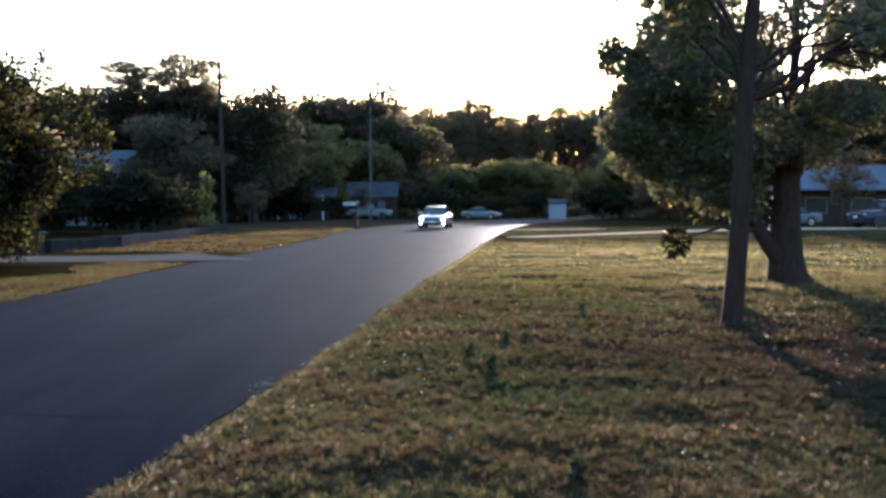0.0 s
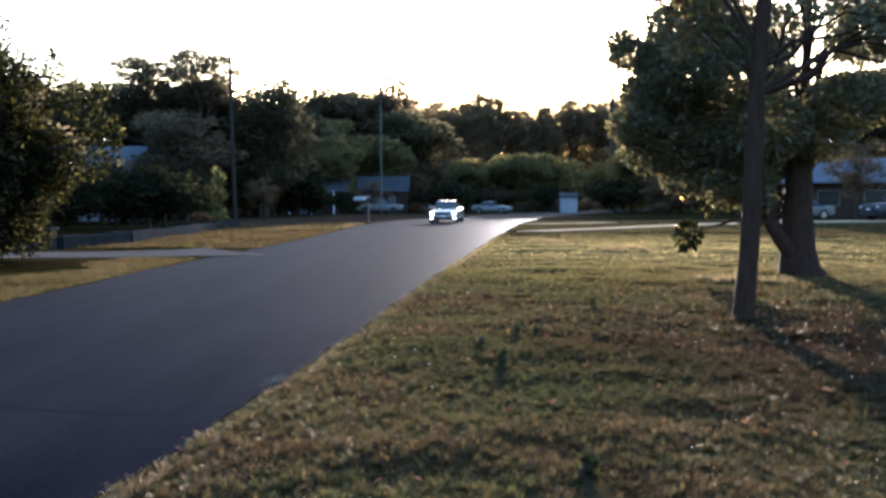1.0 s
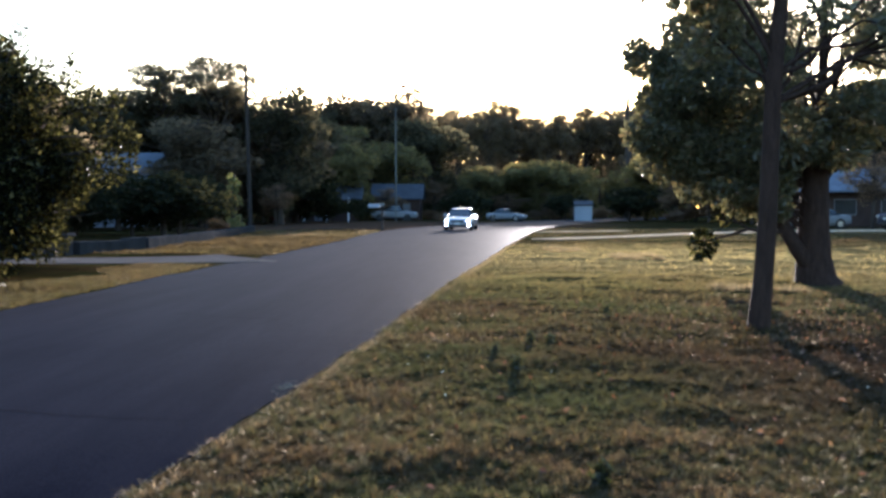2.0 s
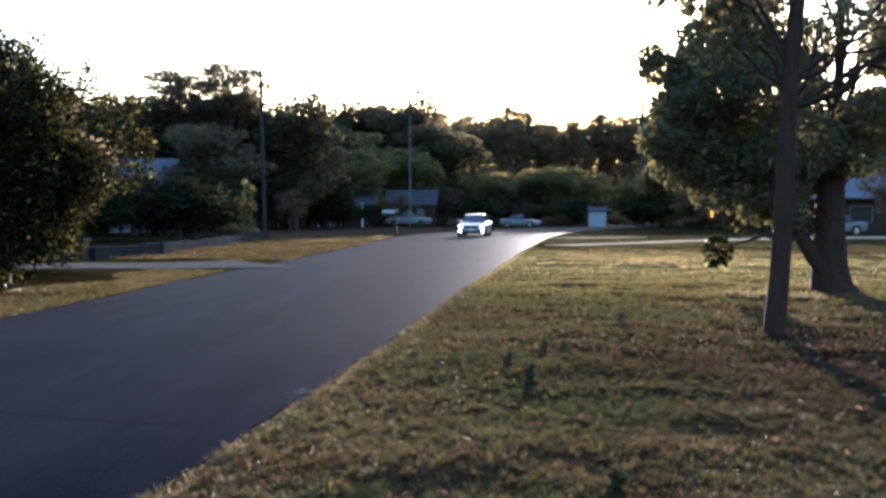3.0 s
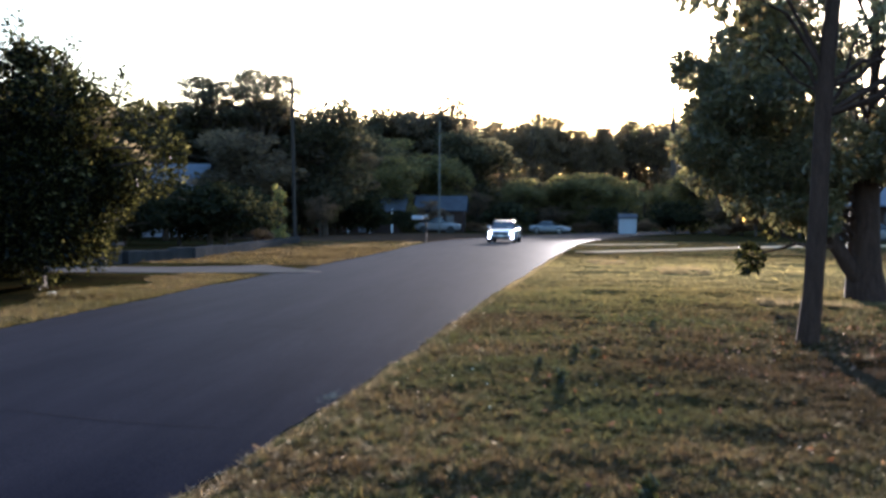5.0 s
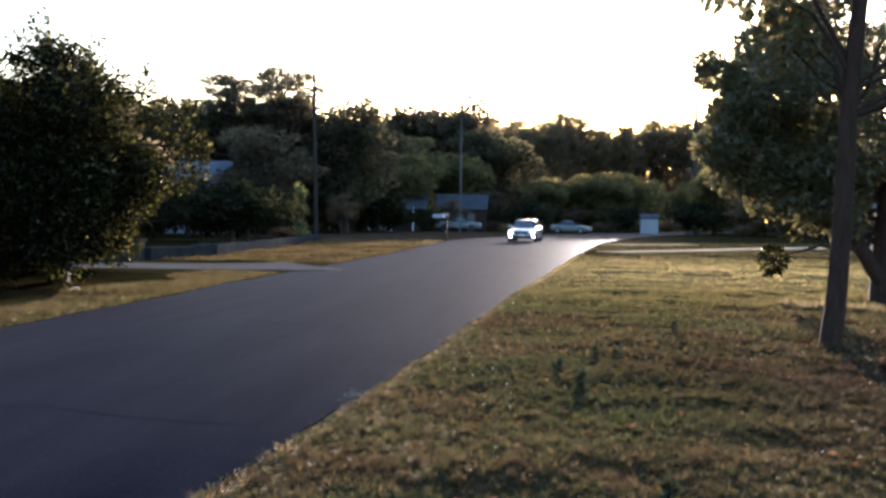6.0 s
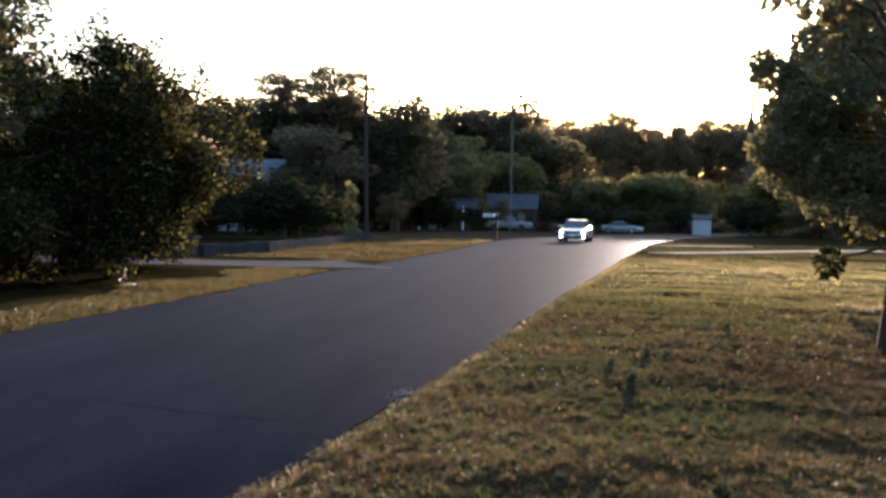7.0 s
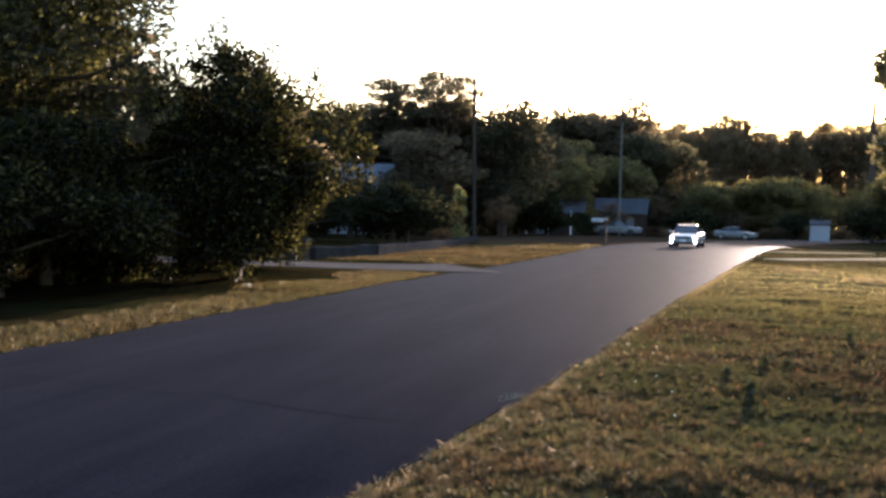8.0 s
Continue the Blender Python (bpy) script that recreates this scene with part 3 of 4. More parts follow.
# fallen leaves and scraps
rng = np.random.default_rng(61)
n = 1500
lx = np.concatenate([rng.normal(5.2, 2.2, n), rng.uniform(-0.5, 6, 200)])
ly = np.concatenate([rng.normal(12.0, 2.8, n), rng.uniform(4, 12, 200)])
ok = (lx > road_right(ly) + 0.3) & (ly > 3.5)
lx, ly = lx[ok], ly[ok]
c = np.stack([lx, ly, ground_z(lx, ly) + 0.03], 1)
v, f = leaf_mesh(rng, c, 0.055, 0.5)
tagged(mesh_ob("fallen_leaves", v, f, DEAD_LEAF), "dry reddish-brown leaves scattered on the lawn", "leaves", kind="stuff")
sx, sy = rng.uniform(-0.9, 3.4, 11), rng.uniform(4.6, 9.5, 11)
c = np.stack([sx, sy, ground_z(sx, sy) + 0.05], 1)
v, f = leaf_mesh(rng, c, 0.024, 0.6)
tagged(mesh_ob("pale_scraps", v, f, PAPER), "tiny white scraps caught in the grass", "litter", kind="stuff")


def weed(x, y, height, n, seed):
    rng = np.random.default_rng(seed)
    root = thing("weed", Matrix.Translation((x, y, float(ground_z(np.array(x), np.array(y))))), "upright green weed growing out of the lawn", "weed", "lawn weeds")
    paths, pts = [], []
    for i in range(n):
        a, ln = rng.random() * 6.28, height * rng.uniform(0.6, 1.0)
        e = np.array((math.cos(a) * 0.18 * ln, math.sin(a) * 0.18 * ln, ln))
        p, r = limb_path(rng, (0, 0, -0.01), e, 0.004, 0.001, 0, 5)
        paths.append((p, r))
        for q in p[1:]:
            pts += [q + rng.normal(size=3) * 0.02 for _ in range(5)]
    v, f = tubes(paths, 4)
    mesh_ob("stem", v, f, WEED, root)
    v, f = leaf_mesh(rng, np.array(pts), 0.06, 0.3)
    mesh_ob("leaves", v, f, WEED, root)


weed(0.40, 8.05, 0.13, 6, 1)
weed(0.62, 9.75, 0.11, 3, 2)
weed(0.80, 9.65, 0.10, 3, 3)
weed(0.65, 4.75, 0.11, 6, 4)
weed(1.70, 12.2, 0.12, 4, 5)
weed(0.25, 8.95, 0.08, 4, 6)


def pale_stone():
    bm = bmesh.new()
    bmesh.ops.create_icosphere(bm, subdivisions=2, radius=1.0)
    for v in bm.verts:
        k = 1 + 0.25 * noise.noise(v.co * 1.7)
        v.co = Vector((v.co.x * 0.10 * k, v.co.y * 0.07 * k, max(v.co.z, -0.4) * 0.05 * k))
    ob = part("stone", bm, PAPER, None, "", True)
    ob.matrix_world = pose(-7.95, 16.7, 0.04, 0, 0, 20)
    tagged(ob, "pale flat stone lying at the edge of the verge", "stone")


pale_stone()


# ---- the near trees on the lawn ----
def near_tree():
    rng = np.random.default_rng(101)
    z = np.linspace(-0.05, 8.5, 14)
    pts = [(0.055 * q + 0.02 * math.sin(1.7 * q), -0.01 * q, q) for q in z]
    rad = [0.128] + [0.112 - 0.008 * q for q in z[1:]]
    cl = [(1.5, -0.2, 3.35, 0.45, 0.5, 0.25), (2.2, 0.1, 3.1, 0.4, 0.5, 0.25), (-0.5, 0.5, 3.4, 0.5, 0.5, 0.4), (-0.3, 0.5, 3.6, 0.4, 0.4, 0.3),
          (-0.9, 0.2, 4.1, 0.7, 0.7, 0.5)]
    for i in range(9):
        s = rng.uniform(0.18, 0.32)
        cl.append((rng.uniform(0.35, 2.7), rng.uniform(-0.5, 0.7), rng.uniform(2.55, 4.1), s, s, s * 0.8))
    cl += ball_clumps(rng, (0.6, 0.2, 6.2), (2.2, 2.1, 2.2), 20, 0.55)
    cl = [c for c in cl if not (0.35 < c[0] < 1.35 and 2.6 < c[2] < 3.5)]
    t = grow("lawn_tree", 102, (pts, rad), cl, 10000, 0.16, MAGNOLIA, BARK, "slim grey-barked tree with glossy dark leaves on the lawn", 0.028, 0.42, 0.35, (0.3, 0.98), 3, 0.15, sides=12)
    t.matrix_world = pose(3.25, 11.17, 0)


def magnolia():
    rng = np.random.default_rng(111)
    pts = [(0.04, 0, -0.05), (0, 0, 0.12), (-0.03, 0, 0.5), (-0.05, 0, 1.1), (0.0, 0.05, 2.0), (0.1, 0.1, 3.2), (0.15, 0.1, 5), (0.1, 0.2, 8)]
    rad = [0.46, 0.36, 0.30, 0.27, 0.22, 0.10, 0.06, 0.03]
    cl = [  # the skirt that hangs on the sunward side
        (-1.9, 0.2, 2.3, 0.7, 0.8, 0.4), (-2.4, 0.3, 2.6, 0.8, 0.8, 0.45), (-1.2, -0.3, 2.3, 0.8, 0.7, 0.4), (-2.9, 0.1, 2.7, 0.55, 0.7, 0.4), (-1.7, 0.5, 2.8, 0.9, 0.9, 0.6),
        (-0.8, -0.6, 2.6, 0.8, 0.7, 0.6), (-2.2, -0.2, 3.5, 0.75, 0.8, 0.5), (-2.95, 0.2, 3.95, 0.45, 0.6, 0.28), (-3.15, 0.2, 4.2, 0.3, 0.45, 0.22), (-1.2, -0.5, 3.6, 0.9, 0.8, 0.6), (-2.0, 0.3, 4.5, 0.7, 0.8, 0.5), (-2.3, 0.2, 4.05, 0.6, 0.6, 0.35), (-2.5, 0.0, 3.7, 0.5, 0.6, 0.3),
        (-0.6, 0.6, 4.4, 0.9, 0.9, 0.6), (-1.5, 0, 5.3, 0.8, 0.8, 0.6), (0.6, -0.7, 3.1, 0.8, 0.7, 0.45), (0.2, -0.4, 2.4, 0.6, 0.6, 0.4), (1.1, 0.3, 3.3, 0.7, 0.8, 0.4), (-1.0, -0.4, 1.75, 0.5, 0.5, 0.35), (-1.6, -0.2, 1.65, 0.45, 0.5, 0.3), (-2.1, 0.1, 1.75, 0.4, 0.5, 0.3), (-1.3, 0.2, 1.4, 0.3, 0.35, 0.25), (-0.9, -0.1, 1.2, 0.2, 0.25, 0.2),
        (1.9, 0.4, 3.5, 0.6, 0.7, 0.3), (-0.3, -0.7, 3.2, 0.7, 0.6, 0.6), (-2.6, 0.2, 3.3, 0.6, 0.7, 0.45), (-2.65, 0.2, 2.15, 0.5, 0.5, 0.33), (-2.2, 0.2, 2.1, 0.5, 0.6, 0.3), (-1.5, 0.4, 1.95, 0.5, 0.6, 0.3), (-0.9, -0.2, 2.0, 0.5, 0.5, 0.3), (-1.1, 0.1, 1.5, 0.3, 0.3, 0.25), (-0.75, -0.4, 1.35, 0.2, 0.3, 0.2), (-0.5, 0.5, 1.9, 0.5, 0.6, 0.28), (0.8, 0.4, 2.65, 0.5, 0.6, 0.28), (1.6, 0.6, 3.0, 0.6, 0.6, 0.3), (0.1, 1.2, 3.4, 0.9, 0.7, 0.6), (-1.5, 1.4, 2.6, 0.9, 0.7, 0.5), (-2.2, 1.2, 3.2, 0.8, 0.7, 0.6)]
    cl += ball_clumps(rng, (0.2, 0.2, 5.6), (3.1, 2.8, 2.7), 15, 0.6, 0.5)
    cl = [c for c in cl if not (-0.35 < c[0] < 0.75 and 3.15 < c[2] < 4.75)]
    t = grow("spreading_tree", 112, (pts, rad), cl, 60000, 0.135, MAGNOLIA, BARK, "broad low-branched evergreen tree with a thick flared trunk", 0.036, 0.42, 0.3, (0.1, 0.9), 2, 0.2, sides=14)
    # the low fork that leaves the trunk near its foot, and a hanging spray of leaves
    r2 = np.random.default_rng(113)
    fork = [(-0.1, -0.1, 0.30), (-0.38, -0.15, 0.66), (-0.62, -0.15, 1.05), (-0.72, -0.1, 1.6), (-0.85, 0, 2.4)]
    low = [(-0.55, -0.15, 0.98), (-0.9, -0.3, 0.92), (-1.3, -0.4, 1.0), (-1.75, -0.35, 0.86), (-2.05, -0.3, 0.80)]
    v, f = tubes([(fork, [0.16, 0.14, 0.12, 0.10, 0.07]), (low, [0.05, 0.035, 0.028, 0.02, 0.012]),
                  ([(-1.3, -0.4, 1.0), (-1.5, -0.5, 1.12), (-1.8, -0.55, 1.15)], [0.02, 0.014, 0.006])], 8)
    mesh_ob("low_fork", v, f, BARK, t, smooth=True)
    p, idx = clump_points(r2, [(-2.08, -0.3, 0.72, 0.27, 0.27, 0.27), (-1.8, -0.5, 1.15, 0.15, 0.15, 0.1)], 170, 0.7)
    v, f = leaf_mesh(r2, p, 0.17, 0.42, 0.3, np.array((-2.08, -0.3, 0.75)))
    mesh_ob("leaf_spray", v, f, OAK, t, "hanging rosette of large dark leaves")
    tw = [limb_path(r2, (-1.9, 0.1, 4.5), (-2.75 + 0.25 * i, 0.1 * i, 4.75 + 0.3 * i), 0.018, 0.004, 0.12, 6) for i in range(4)]
    tw += [limb_path(r2, (0.05 + 0.05 * i, 0, 2.6), (-0.55 + 0.32 * i, -0.2 + 0.1 * (i % 3), 4.8 + 0.2 * (i % 2)), 0.034, 0.010, 0.03, 6) for i in range(6)]
    for q in tw:
        v, f = tubes([q], 5)
        mesh_ob("bare_twig", v, f, BARK, t, "leafless twig")
    t.matrix_world = pose(6.2, 17.9, 0)


near_tree()
magnolia()


# ---- the dark trees along the far side of the road ----
def verge_tree():
    rng = np.random.default_rng(121)
    pts = [(0, 0, -0.05), (0.05, 0, 0.6), (0.1, 0.05, 1.6), (0.1, 0.1, 3.0), (0, 0.1, 4.6)]
    cl = ball_clumps(rng, (0.2, 0, 2.2), (2.1, 2.0, 2.0), 52, 0.7, 0.35)
    cl += [(2.2, -0.1, 2.1, 0.6, 0.7, 0.4), (2.5, 0.0, 2.7, 0.5, 0.6, 0.35), (1.9, -0.2, 3.3, 0.55, 0.6, 0.4), (1.2, -0.3, 3.7, 0.6, 0.6, 0.4), (0.3, -0.4, 4.2, 0.6, 0.6, 0.4),
           (-0.6, 0, 4.5, 0.5, 0.5, 0.4), (1.5, -1.0, 0.9, 0.5, 0.5, 0.4), (1.2, -1.5, 0.5, 0.45, 0.45, 0.4), (0.7, -1.6, 0.9, 0.6, 0.5, 0.6), (1.0, -1.2, 1.4, 0.6, 0.5, 0.5),
           (2.8, -0.1, 2.4, 0.22, 0.3, 0.45), (1.8, -0.1, 3.9, 0.18, 0.2, 0.4), (0.9, -0.3, 4.4, 0.18, 0.2, 0.45), (-0.2, -0.3, 4.85, 0.22, 0.25, 0.5), (2.5, 0.1, 3.25, 0.2, 0.3, 0.35), (-0.9, -0.3, 3.9, 0.6, 0.6, 0.5), (-0.3, -0.3, 4.1, 0.45, 0.5, 0.4), (0.1, -0.3, 4.45, 0.26, 0.3, 0.34), (-1.4, -0.2, 3.5, 0.7, 0.7, 0.6), (0.8, -0.3, 3.6, 0.5, 0.5, 0.4), (-0.5, -0.2, 3.5, 0.6, 0.6, 0.5), (-1.9, -0.1, 3.7, 0.5, 0.5, 0.4), (2.6, -0.4, 1.7, 0.25, 0.3, 0.2), (1.2, -0.3, 1.2, 0.5, 0.5, 0.5), (0.9, 0.4, 0.8, 0.6, 0.5, 0.5), (1.4, 0.3, 1.6, 0.5, 0.5, 0.4), (0.5, -0.6, 0.6, 0.6, 0.5, 0.55), (-0.6, -1.4, 0.7, 0.8, 0.6, 0.7), (-1.5, -1.5, 0.6, 0.8, 0.6, 0.6)]
    # the crown hangs out over the drive, and draws in towards the foot
    cl = [c for c in cl if c[2] > 2.0 or c[0] + c[3] < 1.0 + 0.75 * c[2]]
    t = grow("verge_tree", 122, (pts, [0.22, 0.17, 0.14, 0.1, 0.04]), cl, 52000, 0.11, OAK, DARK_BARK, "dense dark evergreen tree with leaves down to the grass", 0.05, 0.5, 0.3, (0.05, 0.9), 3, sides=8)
    t.matrix_world = pose(-9.0, 18.2, 0)


def tall_verge_tree():
    rng = np.random.default_rng(131)
    pts = [(0, 0, -0.05), (0.1, 0, 1.0), (0.05, 0.1, 2.6), (0.2, 0.1, 4.6), (0.1, 0, 7.6)]
    cl = ball_clumps(rng, (0, 0, 4.9), (3.0, 3.0, 2.9), 60, 0.85, 0.35)
    cl += ball_clumps(rng, (0.2, 0.0, 1.6), (2.7, 2.7, 1.4), 36, 0.75, 0.45)
    cl += [(1.9, 1.2, 3.6, 0.7, 0.7, 0.5), (3.0, 0.0, 4.05, 0.6, 0.6, 0.5), (2.9, 0.2, 3.4, 0.7, 0.7, 0.6), (2.7, 0.0, 4.6, 0.5, 0.5, 0.4)]
    t = grow("tall_verge_tree", 132, (pts, [0.3, 0.24, 0.2, 0.15, 0.05]), cl, 60000, 0.12, TALL_LEAF, DARK_BARK, "tall dark evergreen tree with sunlit tips put into its leaf colour", 0.07, 0.5, 0.3, (0.1, 0.95), 3, sides=8)
    tw = [limb_path(rng, (2.0, 1.0, 4.9), (4.1 + 0.1 * i, 0.6 + 0.2 * i, 4.75 + 0.22 * i), 0.015, 0.003, 0.1, 6) for i in range(3)]
    for q in tw:
        v, f = tubes([q], 5)
        mesh_ob("bare_twig", v, f, DARK_BARK, t, "leafless twig")
    t.matrix_world = pose(-12.2, 15.2, 0)


verge_tree()
tall_verge_tree()


def verge_bush():
    rng = np.random.default_rng(141)
    cl = ball_clumps(rng, (0, 0, 1.5), (2.2, 2.0, 1.5), 36, 0.6, 0.3)
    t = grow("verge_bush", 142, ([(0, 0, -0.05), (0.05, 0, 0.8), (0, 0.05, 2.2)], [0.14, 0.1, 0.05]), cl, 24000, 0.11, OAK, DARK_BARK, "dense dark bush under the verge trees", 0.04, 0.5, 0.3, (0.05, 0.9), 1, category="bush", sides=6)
    t.matrix_world = pose(-10.2, 12.8, 0)
    for bx, by, turn in ((-11.4, 17.2, 80), (-10.9, 15.0, 200), (-12.6, 10.6, 300), (-11.6, 21.0, 140), (-14.0, 14.0, 30), (-14.5, 18.5, 250)):
        copy_thing(t, pose(bx, by, 0, 0, 0, turn))


verge_bush()


# ---- distant trees: a few kinds, each then copied ----
def pine(seed, height, label):
    rng = np.random.default_rng(seed)
    z = np.linspace(-0.05, height, 8)
    pts = [(0.25 * math.sin(q * 0.35 + seed), 0.2 * math.cos(q * 0.3 + seed), q) for q in z]
    rad = [0.24 - 0.19 * q / height for q in z]
    cl = []
    for i in range(15):
        q = height * (0.70 + 0.29 * (i / 14) ** 0.8)
        a, r = i * 2.4 + rng.random(), (1.0 - 0.55 * (i / 14)) * rng.uniform(1.2, 3.4)
        k = rng.uniform(0.6, 1.0)
        cl.append((math.cos(a) * r + 0.25 * math.sin(q * 0.35 + seed), math.sin(a) * r, q, k * 1.45, k * 1.45, k * 0.5))
        cl.append((math.cos(a) * r * 1.25 + rng.normal() * 0.4, math.sin(a) * r * 1.25 + rng.normal() * 0.4, q + 0.35, k * 0.85, k * 0.85, k * 0.36))
    return grow("pine_tree", seed + 1, (pts, rad), cl, 6500, 0.29, PINE, DARK_BARK, label, 0.07, 0.3, 0.2, (0.5, 0.98), 2, sides=5)


def broadleaf(seed, leaf_m, label, name="woodland_tree", leaves=7500, wide=1.0):
    """Ten metres high."""
    rng = np.random.default_rng(seed)
    pts = [(0, 0, -0.05), (0.1, 0, 1.5), (0.2, 0.1, 4), (0.1, 0.2, 7), (0, 0.1, 9)]
    cl = ball_clumps(rng, (0, 0, 5.9), (3.0 * wide, 3.0 * wide, 3.7), 40, 1.05, 0.25, 0.7)
    cl += ball_clumps(rng, (0, 0, 2.4), (2.3 * wide, 2.3 * wide, 1.8), 14, 1.0, 0.4, 0.8)
    return grow(name, seed + 1, (pts, [0.28, 0.22, 0.18, 0.12, 0.05]), cl, leaves, 0.38, leaf_m, DARK_BARK, label, 0.09, 0.55, 0.3, (0.15, 0.95), 1, sides=5)


def far_tree(seed, label, low=0.25):
    """Thirty metres high, with a rough crown of many clumps."""
    rng = np.random.default_rng(seed)
    pts = [(0, 0, -0.05), (0.2, 0, 6), (0.3, 0.2, 14), (0.1, 0.3, 22), (0, 0.1, 29)]
    cl = ball_clumps(rng, (0, 0, 30 * (0.55 + low * 0.35)), (4.6, 4.6, 13 * (1.1 - low)), 70, 1.5, 0.2, 0.7)
    cl += [(rng.normal() * 1.2, rng.normal() * 1.2, 28.3, 1.3, 1.3, 1.0), (rng.normal() * 2, rng.normal() * 2, 27.0, 1.6, 1.6, 1.0)]
    return grow("far_tree", seed + 1, (pts, [0.5, 0.42, 0.34, 0.2, 0.06]), cl, 4200, 0.6, WINTER_WOOD, DARK_BARK, label, 0.12, 0.55, 0.3, (0.3, 0.97), 0, sides=4)


def bare_tree(seed):
    """A thin winter crown, mostly twigs; ten metres high."""
    rng = np.random.default_rng(seed)
    pts = [(0, 0, -0.05), (0.05, 0, 1.5), (-0.1, 0.1, 4), (0.1, 0.1, 7), (0, 0, 9.3)]
    cl = ball_clumps(rng, (0, 0, 6.0), (3.0, 3.0, 3.4), 34, 0.9, 0.4)
    return grow("bare_tree", seed + 1, (pts, [0.22, 0.18, 0.14, 0.09, 0.03]), cl, 4200, 0.30, BROWN, DARK_BARK, "thin brown winter tree among the evergreens", 0.07, 0.3, 0.2, (0.15, 0.95), 6, sides=4)


def shrub(seed, leaf_m, label, name="shrub"):
    """Two metres high."""
    rng = np.random.default_rng(seed)
    cl = ball_clumps(rng, (0, 0, 1.0), (1.3, 1.3, 0.85), 22, 0.42, 0.4)
    return grow(name, seed + 1, ([(0, 0, -0.03), (0, 0, 0.5), (0, 0, 1.2)], [0.08, 0.06, 0.03]), cl, 2200, 0.19, leaf_m, DARK_BARK, label, 0.03, 0.5, 0.3, (0.05, 0.9), 0, category="shrub", sides=4)


KINDS = {
    "pine_a": (pine(201, 14.0, "tall pine with flat open needle clumps"), 14.0),
    "pine_b": (pine(215, 14.0, "tall pine with flat open needle clumps"), 14.0),
    "pine_c": (pine(228, 14.0, "tall pine with flat open needle clumps"), 14.0),
    "far_a": (far_tree(231, "distant tall woodland tree"), 30.0),
    "far_b": (far_tree(235, "distant tall woodland tree"), 30.0),
    "far_pine": (far_tree(238, "distant tall pine in the far wood", 0.6), 30.0),
    "dark": (broadleaf(241, DULL_WOOD, "dense dark green woodland tree"), 10.2),
    "dark_b": (broadleaf(247, DEEP_WOOD, "dense dark green woodland tree"), 10.2),
    "olive": (broadleaf(251, OLIVE, "olive-green tree lit from behind"), 10.2),
    "brown": (bare_tree(261), 10.0),
    "shrub": (shrub(271, HEDGE, "rounded dark evergreen shrub"), 2.0),
    "tan": (shrub(281, BROWN, "rounded dry tan shrub"), 2.0),
}
USED = set()


def plant(kind, x, y, height, wide=1.0, turn=0.0, group=""):
    src, h0 = KINDS[kind]
    s = height / h0
    m = Matrix.Translation((x, y, 0)) @ Matrix.Rotation(turn, 4, "Z") @ Matrix.Diagonal((s * wide, s * wide, s, 1))
    if kind in USED:
        ob = copy_thing(src, m)
    else:
        USED.add(kind)
        src.matrix_world = m
        ob = src
    return tagged(ob, group=group) if group else ob


# the wood beyond the low wall: x, y, height, width
for kind, x, y, h, wd in (
        ("dark", -34.5, 84, 12.2, 1.35), ("dark_b", -29.5, 79, 11.2, 1.2), ("pine_a", -25.6, 82, 12.9, 1.25), ("pine_b", -21.2, 83, 13.7, 1.25), ("dark_b", -28.6, 83, 11.1, 1.25), ("dark", -20.6, 76, 7.8, 1.2), ("dark_b", -27.5, 88, 11.2, 1.1), ("brown", -23, 66, 4.6, 1.4), ("pine_c", -22.8, 90, 12.2, 1.0),
        ("dark_b", -16.3, 86, 11.6, 0.85), ("dark_b", -24.5, 86, 11.6, 1.0), ("dark", -20.5, 88, 11.4, 1.0), ("brown", -27.5, 71, 7.6, 1.1), ("brown", -18.5, 70, 7.6, 1.0),
        ("brown", -15.2, 78, 8.0, 0.9), ("dark", -38, 72, 9.5, 1.3), ("dark_b", -33, 66, 8.0, 1.2), ("dark", -28.5, 62, 6.6, 1.1), ("dark_b", -42, 60, 9, 1.3), ("dark", -17.5, 96, 10.4, 1.0), ("dark_b", -20, 26, 7.5, 1.3), ("dark", -25, 33, 9, 1.3), ("dark_b", -17, 33, 5.5, 1.3), ("dark", -20, 42, 6.5, 1.2), ("dark_b", -27, 20, 9, 1.3), ("dark", -19, 16, 7, 1.3), ("dark_b", -26, 48, 8, 1.2)):
    plant(kind, x, y, h, wd, x * 1.7, "wood beyond the low wall")

# the wood behind the far houses
for kind, x, y, h, wd in (
        ("dark_b", -22.5, 146, 17.0, 0.8), ("pine_a", -20.0, 149, 18.2, 0.9), ("dark", -17.6, 150, 17.2, 0.75), ("pine_c", -15.0, 149, 18.4, 1.0), ("dark_b", -13.6, 151, 17.8, 0.8),
        ("dark", -11.0, 150, 18.0, 0.8), ("olive", -13.6, 113, 9.8, 1.15), ("dark_b", -18.5, 119, 12.2, 1.2), ("brown", -9.5, 116, 9.0, 1.2), ("dark_b", -5.5, 140, 14.0, 1.1), ("olive", -15.5, 128, 14.0, 1.1),
        ("brown", -20.5, 118, 10.5, 0.95), ("olive", -9.0, 128, 11.5, 0.9), ("brown", -4.5, 132, 12.5, 0.9), ("dark_b", 2.6, 135, 7.2, 1.6), ("brown", 5.0, 129, 8.2, 1.5), ("olive", 7.2, 134, 8.8, 1.7), ("brown", 9.6, 130, 8.4, 1.5), ("olive", 12.4, 137, 9.4, 1.5), ("brown", 0.5, 131, 7.0, 1.4), ("dark", -27, 140, 13, 0.9), ("dark_b", -25, 128, 11, 1.0)):
    plant(kind, x, y, h, wd, x * 2.3, "wood behind the far houses")

